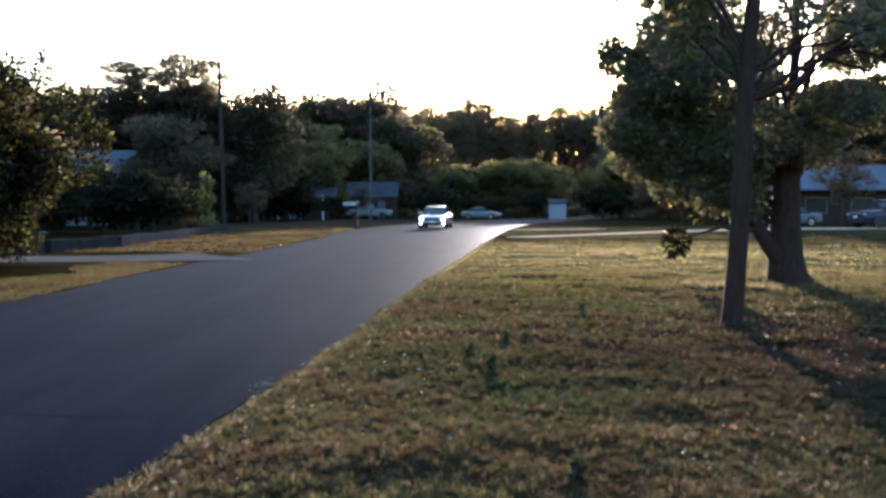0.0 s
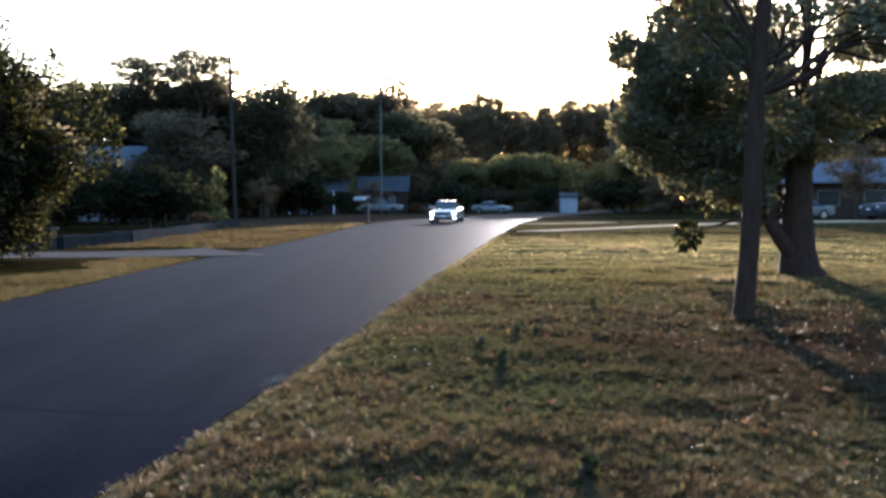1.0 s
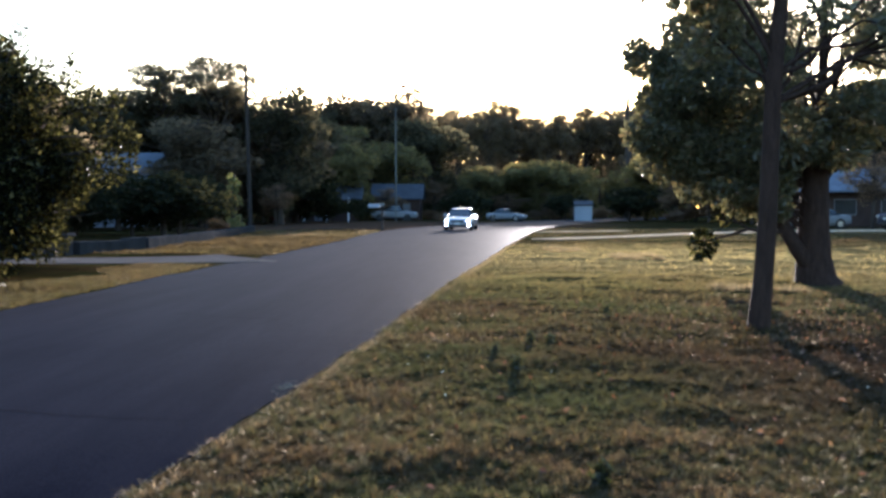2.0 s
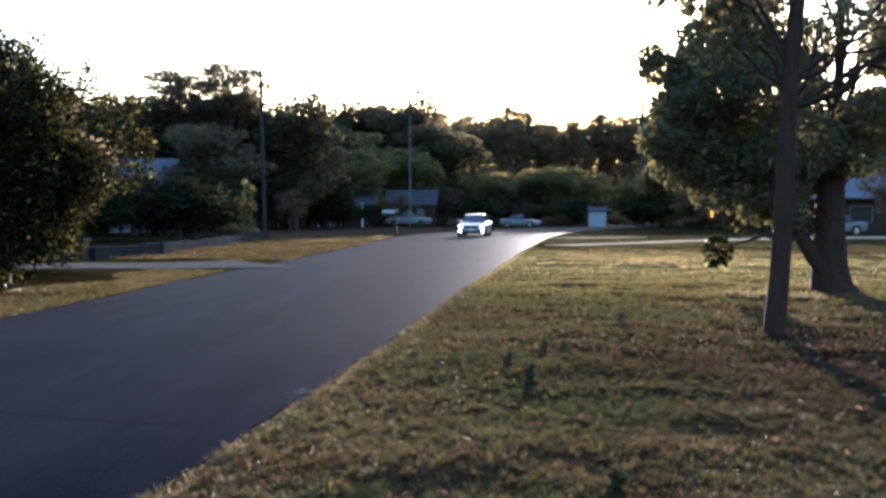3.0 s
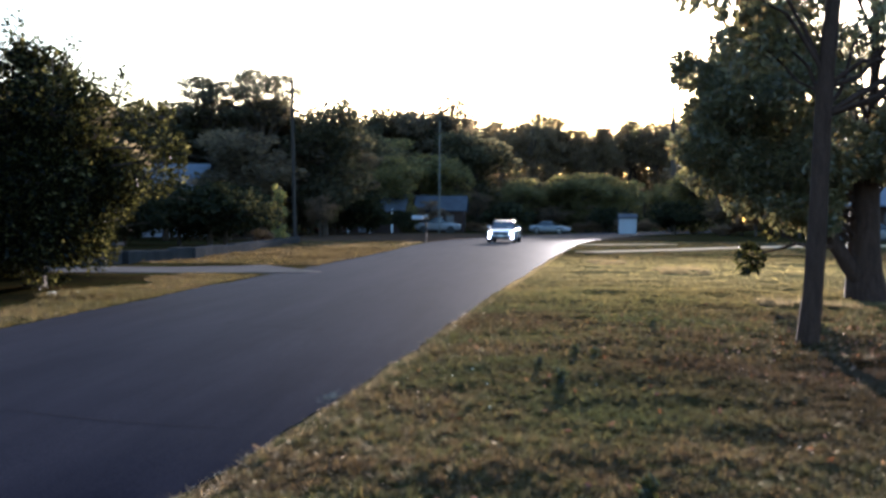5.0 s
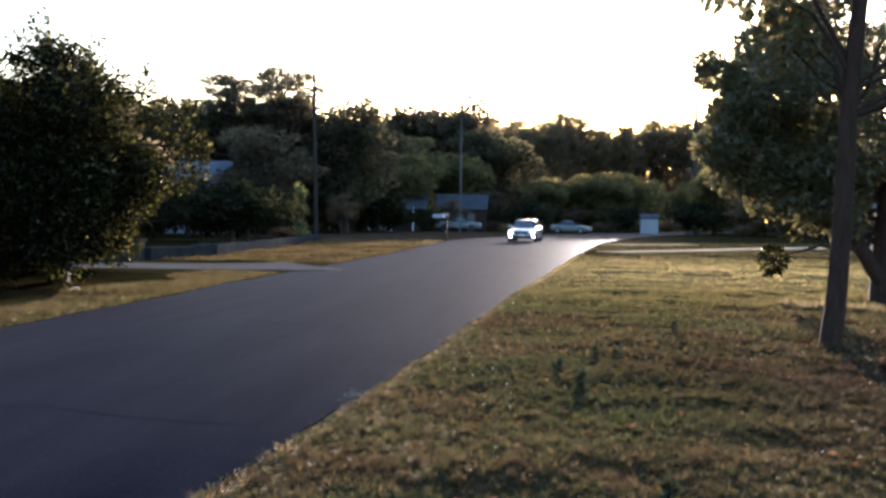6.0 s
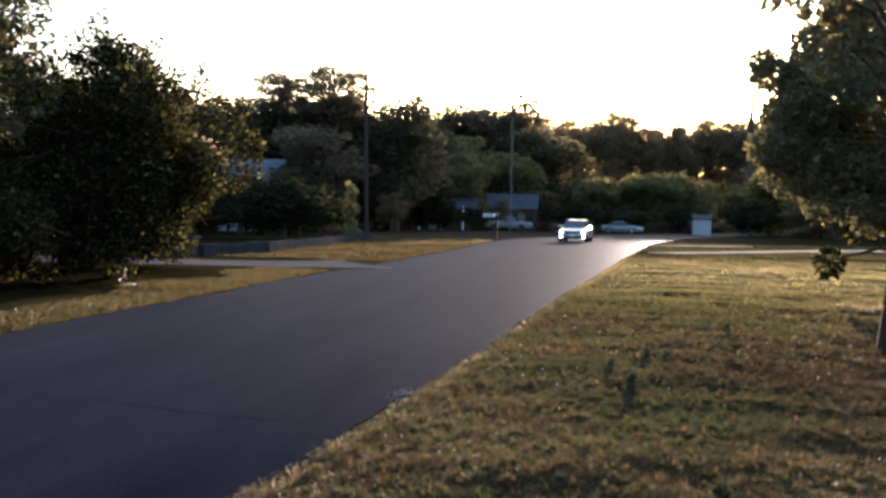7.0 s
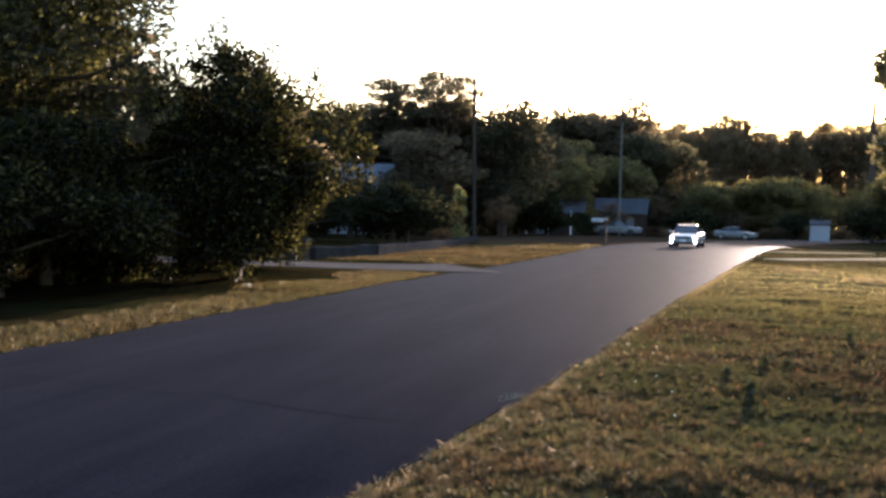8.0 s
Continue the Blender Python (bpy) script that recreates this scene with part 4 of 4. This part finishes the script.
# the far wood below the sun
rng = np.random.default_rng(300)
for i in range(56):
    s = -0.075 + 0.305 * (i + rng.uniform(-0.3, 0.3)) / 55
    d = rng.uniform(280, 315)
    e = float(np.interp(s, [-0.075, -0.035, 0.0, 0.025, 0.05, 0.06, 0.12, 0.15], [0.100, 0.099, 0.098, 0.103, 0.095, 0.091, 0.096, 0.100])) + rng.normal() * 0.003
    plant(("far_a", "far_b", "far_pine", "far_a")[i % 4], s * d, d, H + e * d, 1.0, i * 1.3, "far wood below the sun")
for i in range(16):
    s = 0.0 + 0.20 * (i + rng.uniform(-0.3, 0.3)) / 15
    d = rng.uniform(128, 165)
    plant(("brown", "olive", "brown", "olive")[i % 4], s * d, d, rng.uniform(5.0, 11.0), rng.uniform(0.8, 1.2), i * 2.1, "low trees along the bend")
# dark trees round the house across the lawn
for kind, x, y, h, wd in (
        ("brown", 40, 90, 15, 1.2), ("brown", 26.5, 66.0, 12.5, 0.9), ("brown", 22, 106, 10, 1.2), ("brown", 23.5, 98, 9.5, 1.3), ("olive", 20.5, 115, 9, 1.2), ("brown", 24, 106, 12, 1.2), ("olive", 27, 102, 11, 1.1), ("brown", 26, 92, 10, 1.1), ("dark", 31, 96, 12, 1.1), ("dark_b", 37, 92, 12, 1.2), ("dark", 43, 86, 12, 1.2), ("brown", 35, 80, 11, 1.0),
        ("dark_b", 49, 80, 12, 1.2), ("dark", 57, 74, 12, 1.3), ("dark", 28, 108, 13, 1.1), ("brown", 19, 124, 8, 1.1)):
    plant(kind, x, y, h, wd, x * 1.1, "trees round the house")
# a dead trunk that stands above the wood
snag = thing("dead_tree", pose(23.4, 148, 0), "bare broken trunk standing above the wood", "tree")
v, f = tubes([([(0, 0, -0.1), (0.2, 0, 8), (0, 0.1, 15), (0.15, 0, 19.6)], [0.5, 0.42, 0.32, 0.2]), ([(0.1, 0, 14), (0.9, 0, 16.2)], [0.14, 0.05])], 6)
mesh_ob("trunk", v, f, DARK_BARK, snag)
# undergrowth
for kind, x, y, h, wd in (
        ("shrub", -17.2, 50.5, 2.7, 1.2), ("shrub", -15.6, 50.6, 2.6, 1.15), ("shrub", -15.0, 51.4, 2.3, 1.0), ("shrub", -19.5, 49, 2.0, 1.1), ("shrub", -22.5, 52, 2.4, 1.1), ("tan", -13.4, 52.5, 0.9, 1.1), ("shrub", -18.5, 64, 3.0, 1.2),
        ("shrub", -22, 62, 3, 1.2), ("shrub", -14.0, 100, 2.2, 1.2), ("shrub", -17, 101, 2.4, 1.2), ("shrub", -11.6, 104, 2.0, 1.0), ("tan", -3.1, 108, 2.1, 0.85), ("shrub", -24.5, 96, 3.0, 1.2),
        ("shrub", -27, 58, 3, 1.2), ("shrub", -31, 56, 3, 1.2), ("shrub", -35, 52, 3.2, 1.3), ("shrub", -0.5, 122, 3.0, 1.2), ("shrub", 18, 112, 3, 1.3), ("shrub", 12, 124, 2.6, 1.2)):
    plant(kind, x, y, h, wd, x * 0.9, "undergrowth")
rng = np.random.default_rng(307)
for i in range(26):
    s = 0.1 + 0.42 * i / 25
    d = rng.uniform(135, 165)
    plant("tan" if s < 0.3 else "shrub", s * d, d, rng.uniform(2.0, 5.0), 1.3, i * 1.3, "undergrowth")
rng = np.random.default_rng(308)
for i in range(16):
    s = 0.2 + 0.3 * i / 15
    d = rng.uniform(170, 200)
    plant(("dark", "brown")[i % 2], s * d, d, rng.uniform(15, 19), 1.0, i * 1.7, "trees round the house")
rng = np.random.default_rng(309)
for i in range(26):
    s = -0.12 + 0.28 * i / 25
    d = rng.uniform(318, 345)
    plant(("dark", "olive")[i % 2], s * d, d, rng.uniform(13, 17), 1.0, i * 1.7, "far wood below the sun")
rng = np.random.default_rng(310)
for i in range(46):
    s = -0.42 + 0.80 * i / 45
    d = rng.uniform(118, 150) if -0.16 < s < 0.2 else rng.uniform(92, 112)
    plant("tan" if -0.1 < s < 0.24 else "shrub", s * d + rng.normal() * 1.5, d, rng.uniform(2.6, 4.2), 1.25, i * 1.9, "undergrowth")


# ---- poles, wall, mailbox ----
def utility_pole(x, y, height, lean, r, arm, wood=POLE_WOOD, label="weathered brown wooden utility pole"):
    t = thing("utility_pole", Matrix.Translation((x, y, 0)) @ pose(0, 0, 0, 0, lean, 0), label, "pole")
    bm = bmesh.new()
    cyl(bm, (0, 0, -0.2), (0, 0, height), r, r * 0.7, 12)
    part("post", bm, wood, t)
    if arm:
        bm = bmesh.new()
        cyl(bm, (-0.18, -0.14, height - 2.0), (-0.18, -0.14, height - 1.2), 0.17, 0.17, 12)
        part("transformer", bm, DARK_PLASTIC, t, "grey metal transformer can")
        bm = bmesh.new()
        box(bm, (0, -r, height - 0.35), (0.9, 0.09, 0.11), 0.01)
        part("crossarm", bm, POLE_WOOD, t)


utility_pole(-16.3, 74, 12.2, -1.2, 0.16, False)
utility_pole(-7.95, 109, 12.4, 0.0, 0.09, False, GLINT_POLE, "slim grey street pole, sun glint put into its colour")


def low_wall():
    t = thing("low_wall", Matrix(), "low grey stone garden wall with an end pillar", "wall")
    rng = np.random.default_rng(401)
    line = [(-11.55, 28.9), (-10.9, 33.7), (-11.15, 41.4), (-11.9, 50.0), (-12.5, 57.5)]
    L = [0.0]
    for a, b in zip(line, line[1:]):
        L.append(L[-1] + math.dist(a, b))
    s, i = 0.0, 0
    while s < L[-1] - 0.4:
        ln = rng.uniform(0.7, 1.3)
        m = s + ln / 2
        px, py = np.interp(m, L, [q[0] for q in line]), np.interp(m, L, [q[1] for q in line])
        qx, qy = np.interp(m + 0.2, L, [q[0] for q in line]), np.interp(m + 0.2, L, [q[1] for q in line])
        a = math.atan2(qy - py, qx - px)
        bm = bmesh.new()
        h = 0.42 + rng.normal() * 0.02
        box(bm, (0, 0, h / 2 - 0.02), (ln - 0.02, 0.34, h), 0.03)
        ob = part("wall_stone", bm, STONE, t)
        ob.matrix_basis = Matrix.Translation((px, py, 0)) @ Matrix.Rotation(a, 4, "Z")
        s += ln
    bm = bmesh.new()
    box(bm, (-11.8, 28.5, 0.28), (0.55, 0.55, 0.6), 0.03)
    box(bm, (-11.8, 28.5, 0.62), (0.66, 0.66, 0.09), 0.02)
    part("pillar", bm, STONE, t, "square end pillar with a flat cap")
    bm = bmesh.new()
    box(bm, (-13.4, 28.4, 0.2), (2.6, 0.34, 0.46), 0.03)
    part("return_wall", bm, STONE, t)


low_wall()


def mailbox():
    t = thing("mailbox", pose(-5.35, 61.7, 0), "white roadside mailbox on a wooden post", "mailbox")
    bm = bmesh.new()
    box(bm, (0, 0, 0.75), (0.11, 0.11, 1.6), 0.01)
    part("post", bm, POLE_WOOD, t)
    bm = bmesh.new()
    box(bm, (-0.35, 0, 1.42), (1.0, 0.08, 0.09), 0.01)
    part("arm", bm, POLE_WOOD, t)
    bm = bmesh.new()
    for i in range(9):
        a = math.pi * i / 8
        for yy in (-0.12, 0.12):
            bm.verts.new((-0.5 + yy * 3.0, 0.11 * math.cos(a), 1.58 + 0.11 * math.sin(a)))
    bmesh.ops.convex_hull(bm, input=bm.verts)
    box(bm, (-0.5, 0, 1.52), (0.72, 0.22, 0.13), 0.01)
    part("box", bm, SIDING, t, "white metal mailbox body")
    bm = bmesh.new()
    box(bm, (0.02, 0, 1.66), (0.2, 0.06, 0.1), 0.01)
    part("flag", bm, SIDING, t)


mailbox()


def vine_stump():
    rng = np.random.default_rng(411)
    cl = []
    for i in range(17):
        q = 0.25 + 3.0 * (i / 16) ** 1.1
        a, r = rng.random() * 6.28, rng.uniform(0.12, 0.34) * (1.25 - 0.25 * q / 3)
        k = rng.uniform(0.22, 0.4)
        cl.append((math.cos(a) * r, math.sin(a) * r, q, k, k, k * 0.9))
    t = grow("vine_covered_trunk", 412, ([(0, 0, -0.05), (0.02, 0, 1.5), (0.05, 0, 3.4)], [0.22, 0.17, 0.08]), cl, 2600, 0.15, VINE, DARK_BARK, "tree trunk wrapped in leafy green vine", 0.03, 0.6, 0.4, (0.05, 0.5), 0, sides=8)
    t.matrix_world = pose(-13.9, 58.6, 0)


vine_stump()


# ---- houses ----
def house(name, m, size, eave, ridge, wall_m, roof_m, label, openings, overhang=0.5, posts=0, hip=0.0):
    """A gabled house: its ridge runs along x. openings: (x, z, w, h, kind) on the front, at -y."""
    L, D = size
    t = thing(name, m, label, "house")
    bm = bmesh.new()
    xs = sorted({-L / 2, L / 2, *[o[0] - o[2] / 2 for o in openings], *[o[0] + o[2] / 2 for o in openings]})
    zs = sorted({0.0, eave, *[o[1] for o in openings], *[o[1] + o[3] for o in openings]})
    for xa, xb in zip(xs, xs[1:]):
        for za, zb in zip(zs, zs[1:]):
            cx, cz = (xa + xb) / 2, (za + zb) / 2
            if any(abs(cx - o[0]) < o[2] / 2 and o[1] < cz < o[1] + o[3] for o in openings):
                continue
            box(bm, (cx, -D / 2 + 0.1, cz), (xb - xa, 0.2, zb - za))
    box(bm, (0, D / 2 - 0.1, eave / 2), (L, 0.2, eave))
    for sx in (-1, 1):
        box(bm, (sx * (L / 2 - 0.1), 0, eave / 2), (0.2, D - 0.4, eave))
        if not hip:
            v = [bm.verts.new((sx * (L / 2 - 0.1) + q, yy, zz)) for q in (-0.1, 0.1) for yy, zz in ((-D / 2, eave), (D / 2, eave), (0, ridge))]
            bmesh.ops.convex_hull(bm, input=v)
    part("wall", bm, wall_m, t)
    for sy in (-1, 1):
        bm = bmesh.new()
        run, rise = D / 2 + overhang, (ridge - eave) * (1 + overhang / (D / 2))
        v = []
        for sx in (-1, 1):
            for yy, zz in ((0, ridge + 0.03), (sy * run, ridge + 0.03 - rise), (0, ridge + 0.17), (sy * run, ridge + 0.17 - rise)):
                v.append(bm.verts.new((sx * (L / 2 + overhang - (hip if yy == 0 else 0)), yy, zz)))
        bmesh.ops.convex_hull(bm, input=v)
        part("roof", bm, roof_m, t)
    for sx in (-1, 1) if hip else ():
        bm = bmesh.new()
        v = [bm.verts.new((sx * (L / 2 + overhang - q), yy, zz + dz)) for dz in (0.03, 0.17)
             for q, yy, zz in ((hip, 0, ridge), (0.004, -run, ridge - rise), (0.004, run, ridge - rise))]
        bmesh.ops.convex_hull(bm, input=v)
        part("roof", bm, roof_m, t)
    for ox, oz, ow, oh, kind in openings:
        bm = bmesh.new()
        if kind == "door":
            box(bm, (ox, -D / 2 + 0.12, oz + oh / 2), (ow, 0.05, oh))
            d = part("door", bm, GREY_TRIM, t, "grey panelled door")
        else:
            for q in (-1, 1):
                box(bm, (ox + q * (ow / 2 - 0.03), -D / 2 + 0.06, oz + oh / 2), (0.06, 0.1, oh))
                box(bm, (ox, -D / 2 + 0.06, oz + oh / 2 + q * (oh / 2 - 0.03)), (ow - 0.12, 0.1, 0.06))
            d = part("window", bm, GREY_TRIM, t)
            bm = bmesh.new()
            box(bm, (ox, -D / 2 + 0.1, oz + oh / 2), (ow - 0.12, 0.02, oh - 0.12))
            part("pane", bm, HOUSE_GLASS, d, "dark glass")
    for i in range(posts):
        bm = bmesh.new()
        px = -L / 2 + 0.3 + i * (L - 0.6) / max(posts - 1, 1)
        box(bm, (px, -D / 2 - overhang + 0.25, (eave - 0.25) / 2), (0.14, 0.14, eave - 0.25), 0.01)
        part("porch_post", bm, TRIM, t)
    return t


house("brick_house", pose(36.6, 78.5, 0, 0, 0, -12), (21, 9), 2.9, 4.5, BRICK_DARK, SHINGLE, "long low dark brick house with a pale blue-grey roof",
      [(-7.5, 0.9, 1.6, 1.2, "window"), (-4.2, 0.9, 1.6, 1.2, "window"), (-1.0, 0.05, 1.0, 2.05, "door"), (2.4, 0.9, 1.8, 1.2, "window"), (6.5, 0.9, 1.6, 1.2, "window")], 0.9, hip=4.6)
house("small_house", pose(-8.6, 122, 0), (5.6, 6), 2.7, 4.3, BRICK_DARK, DARK_SHINGLE, "small dark house with a grey roof under the trees",
      [(-1.4, 0.9, 1.2, 1.1, "window"), (1.2, 0.05, 0.9, 2.05, "door")], 0.4)
house("porch_house", pose(-17.0, 114, 0), (8, 6), 2.9, 4.4, BRICK_DARK, DARK_SHINGLE, "dark house with white porch posts",
      [(-2.0, 0.9, 1.3, 1.1, "window"), (0.2, 0.05, 0.9, 2.05, "door")], 1.2, 4)
house("white_house", pose(-26.3, 77.0, 0, 0, 0, 8), (4.6, 5), 3.9, 5.6, SIDING, SHINGLE, "pale blue-white house half hidden by trees",
      [(-1.2, 1.0, 1.0, 1.3, "window"), (1.2, 1.0, 1.0, 1.3, "window")], 0.3)
house("garden_shed", pose(13.0, 113.5, 0, 0, 0, -4), (1.9, 2.6), 1.75, 2.15, SIDING, DARK_SHINGLE, "small pale blue-grey shed beside the bend", [], 0.12)


# ---- vehicles ----
def ring(hw, z0, z1, y, round_=0.3):
    """One rounded cross-section, across x."""
    cz, hz = (z0 + z1) / 2, (z1 - z0) / 2
    out = []
    for i in range(20):
        a = 2 * math.pi * i / 20
        c, s = math.cos(a), math.sin(a)
        out.append((hw * math.copysign(abs(c) ** round_, c), y, cz + hz * math.copysign(abs(s) ** round_, s)))
    return out


def loft(stations, round_=0.35):
    v, f = [], []
    for y, hw, z0, z1 in stations:
        v += ring(hw, z0, z1, y, round_)
    n = len(stations)
    for i in range(n - 1):
        for j in range(20):
            a, b = i * 20 + j, i * 20 + (j + 1) % 20
            f.append((a, b, b + 20, a + 20))
    f.append(tuple(range(19, -1, -1)))
    f.append(tuple((n - 1) * 20 + j for j in range(20)))
    return v, f


def greenhouse(t, base, top, w0, w1, zb, zt, paint):
    """Glass cabin between y = base and y = top spans, with a painted roof and pillars."""
    (ya, yb), (ta, tb) = base, top
    v = [(-w0, ya, zb), (w0, ya, zb), (w0, yb, zb), (-w0, yb, zb), (-w1, ta, zt), (w1, ta, zt), (w1, tb, zt), (-w1, tb, zt)]
    sides = (("windscreen", (0, 1, 5, 4)), ("side_window", (1, 2, 6, 5)), ("rear_window", (2, 3, 7, 6)), ("side_window", (3, 0, 4, 7)))
    for name, q in sides:
        bm = bmesh.new()
        p = [Vector(v[i]) for i in q]
        c = sum(p, Vector()) / 4
        nrm = (p[1] - p[0]).cross(p[3] - p[0]).normalized()
        face = bm.faces.new([bm.verts.new(c + (a - c) * 0.93) for a in p])
        e = bmesh.ops.extrude_face_region(bm, geom=[face])
        bmesh.ops.translate(bm, verts=[x for x in e["geom"] if isinstance(x, bmesh.types.BMVert)], vec=nrm * 0.012)
        bmesh.ops.recalc_face_normals(bm, faces=bm.faces)
        part(name, bm, CAR_GLASS, t, "dark tinted glass")
    bm = bmesh.new()
    bv = [bm.verts.new(q) for q in v]
    for q in ((0, 1, 5, 4), (1, 2, 6, 5), (2, 3, 7, 6), (3, 0, 4, 7)):
        bm.faces.new([bv[i] for i in q])
    bmesh.ops.inset_individual(bm, faces=bm.faces, thickness=0.055, use_even_offset=True)
    bmesh.ops.delete(bm, geom=[f for f in bm.faces if f.calc_area() > 0.25 and len(f.verts) == 4 and min(e.calc_length() for e in f.edges) > 0.15], context="FACES_ONLY")
    bmesh.ops.solidify(bm, geom=bm.faces, thickness=0.02)
    part("pillars", bm, paint, t)
    mid = (ta + tb) / 2
    rv_, rf_ = loft([(ta - 0.02, w1 * 0.96, zt - 0.03, zt + 0.015), (ta + 0.15, w1, zt - 0.03, zt + 0.05), (mid, w1 * 1.01, zt - 0.03, zt + 0.07), (tb - 0.15, w1, zt - 0.03, zt + 0.05), (tb + 0.02, w1 * 0.96, zt - 0.03, zt + 0.01)], 0.6)
    mesh_ob("roof", rv_, rf_, paint, t, smooth=True)


def wheel(t, x, y, r):
    bm = bmesh.new()
    bmesh.ops.create_cone(bm, cap_ends=True, segments=24, radius1=r, radius2=r, depth=0.21, matrix=Matrix.Translation((x, y, r)) @ Matrix.Rotation(math.pi / 2, 4, "Y"))
    bmesh.ops.bevel(bm, geom=[e for e in bm.edges if abs(e.verts[0].co.x - e.verts[1].co.x) < 1e-4], offset=0.03, segments=2, affect="EDGES")
    tyre = part("wheel", bm, RUBBER, t, "black tyre")
    bm = bmesh.new()
    sx = math.copysign(0.095, x)
    bmesh.ops.create_cone(bm, cap_ends=True, segments=20, radius1=r * 0.66, radius2=r * 0.62, depth=0.05, matrix=Matrix.Translation((x + sx, y, r)) @ Matrix.Rotation(math.pi / 2, 4, "Y"))
    part("rim", bm, CHROME, tyre, "alloy rim")
    for i in range(5):
        bm = bmesh.new()
        a = 2 * math.pi * i / 5
        box(bm, (x + sx * 1.3, y + math.cos(a) * r * 0.33, r + math.sin(a) * r * 0.33), (0.02, 0.07, 0.07), 0.005)
        part("spoke_gap", bm, DARK_PLASTIC, tyre)


def disc(bm, x, y, z, r, depth=0.05):
    bmesh.ops.create_cone(bm, cap_ends=True, segments=18, radius1=r, radius2=r * 0.85, depth=depth, matrix=Matrix.Translation((x, y, z)) @ Matrix.Rotation(math.pi / 2, 4, "X"))
    return bm


def car(name, m, paint, label, kind="coupe", lit=False, group=""):
    """Its nose points along -y; origin on the ground below its middle."""
    t = thing(name, m, label, "car", group)
    if kind == "pickup":
        st = [(-2.62, 0.70, 0.42, 0.80), (-2.55, 0.86, 0.36, 1.00), (-2.3, 0.93, 0.33, 1.08), (-1.2, 0.96, 0.33, 1.14), (0.9, 0.96, 0.33, 1.16), (2.4, 0.95, 0.38, 1.14), (2.62, 0.90, 0.45, 1.08)]
        gh, wb, r, hz = ((-1.25, 0.95), (-0.55, 0.75), 0.90, 0.74, 1.12, 1.74), (-1.62, 1.62), 0.37, 0.86
    else:
        st = [(-2.22, 0.62, 0.34, 0.62), (-2.16, 0.78, 0.26, 0.70), (-2.0, 0.86, 0.22, 0.76), (-1.6, 0.885, 0.21, 0.83), (-0.95, 0.895, 0.20, 0.91), (0.0, 0.90, 0.20, 0.93), (1.2, 0.895, 0.21, 0.95),
              (1.85, 0.87, 0.25, 0.95), (2.15, 0.82, 0.32, 0.90), (2.22, 0.70, 0.42, 0.80)]
        gh, wb, r, hz = ((-1.0, 1.45), (-0.25, 0.85), 0.80, 0.60, 0.90, 1.34), (-1.36, 1.30), 0.32, 0.60
    v, f = loft(st)
    body = mesh_ob("body", v, f, paint, t, smooth=True)
    greenhouse(t, gh[0], gh[1], gh[2], gh[3], gh[4], gh[5], paint)
    hw, nose = st[2][1], st[0][0]
    for sx in (-1, 1):
        for yy in wb:
            wheel(t, sx * (hw - 0.08), yy, r)
            bm = bmesh.new()
            bmesh.ops.create_cone(bm, cap_ends=True, segments=24, radius1=r + 0.06, radius2=r + 0.06, depth=0.03, matrix=Matrix.Translation((sx * (st[3][1] - 0.003), yy, r + 0.01)) @ Matrix.Rotation(math.pi / 2, 4, "Y"))
            part("wheel_arch", bm, DARK_PLASTIC, t)
        bm = bmesh.new()
        disc(bm, sx * (hw - 0.20), nose + 0.05, hz, 0.105, 0.12)
        part("headlight", bm, LAMP if lit else CHROME, t, "round lit headlight" if lit else "clear headlight")
        if lit:
            bm = bmesh.new()
            disc(bm, sx * (hw - 0.17), nose + 0.05, 0.34, 0.075, 0.14)
            part("fog_lamp", bm, LAMP, t, "round lit fog lamp")
        bm = bmesh.new()
        box(bm, (sx * (gh[2] + 0.14), gh[0][0] + 0.35, gh[4] + 0.08), (0.2, 0.09, 0.14), 0.03)
        part("wing_mirror", bm, paint, t)
    bm = bmesh.new()
    box(bm, (0, nose + 0.01, hz - 0.02), (hw * 0.95, 0.06, 0.15), 0.02)
    part("grille", bm, DARK_PLASTIC, t, "black grille")
    bm = bmesh.new()
    box(bm, (0, nose + 0.03, 0.33 if kind != "pickup" else 0.45), (hw * 1.5, 0.1, 0.12), 0.02)
    part("lower_intake", bm, DARK_PLASTIC, t)
    bm = bmesh.new()
    box(bm, (0, nose - 0.025, hz - 0.15), (0.32, 0.02, 0.11), 0.005)
    part("plate", bm, TRIM, t, "plain pale plate")
    return t


car("white_coupe", pose(-0.45, 63.0, 0.03, 0, 0, -6), WHITE_PAINT, "white two-door car on the road with headlights on", "coupe", True)
car("blue_pickup", pose(28.2, 62.9, 0.05, 0, 0, -72), NAVY_PAINT, "dark blue pickup truck parked by the brick house", "pickup")
car("shaded_white_car", pose(24.3, 70.2, 0.0, 0, 0, -80), SHADED_WHITE_PAINT, "white car parked behind the lawn trees, shade put into its paint", "coupe")
car("shaded_white_car", pose(4.3, 113, 0, 0, 0, 70), SHADED_WHITE_PAINT, "white car parked at the bend, shade put into its paint", "coupe")
car("red_car", pose(-18.8, 98.5, 0, 0, 0, 80), RED_PAINT, "dull red car parked under the trees", "coupe")
car("shaded_white_pickup", pose(-8.6, 116, 0, 0, 0, 85), SHADED_WHITE_PAINT, "white pickup parked in front of the small house, shade put into its paint", "pickup")
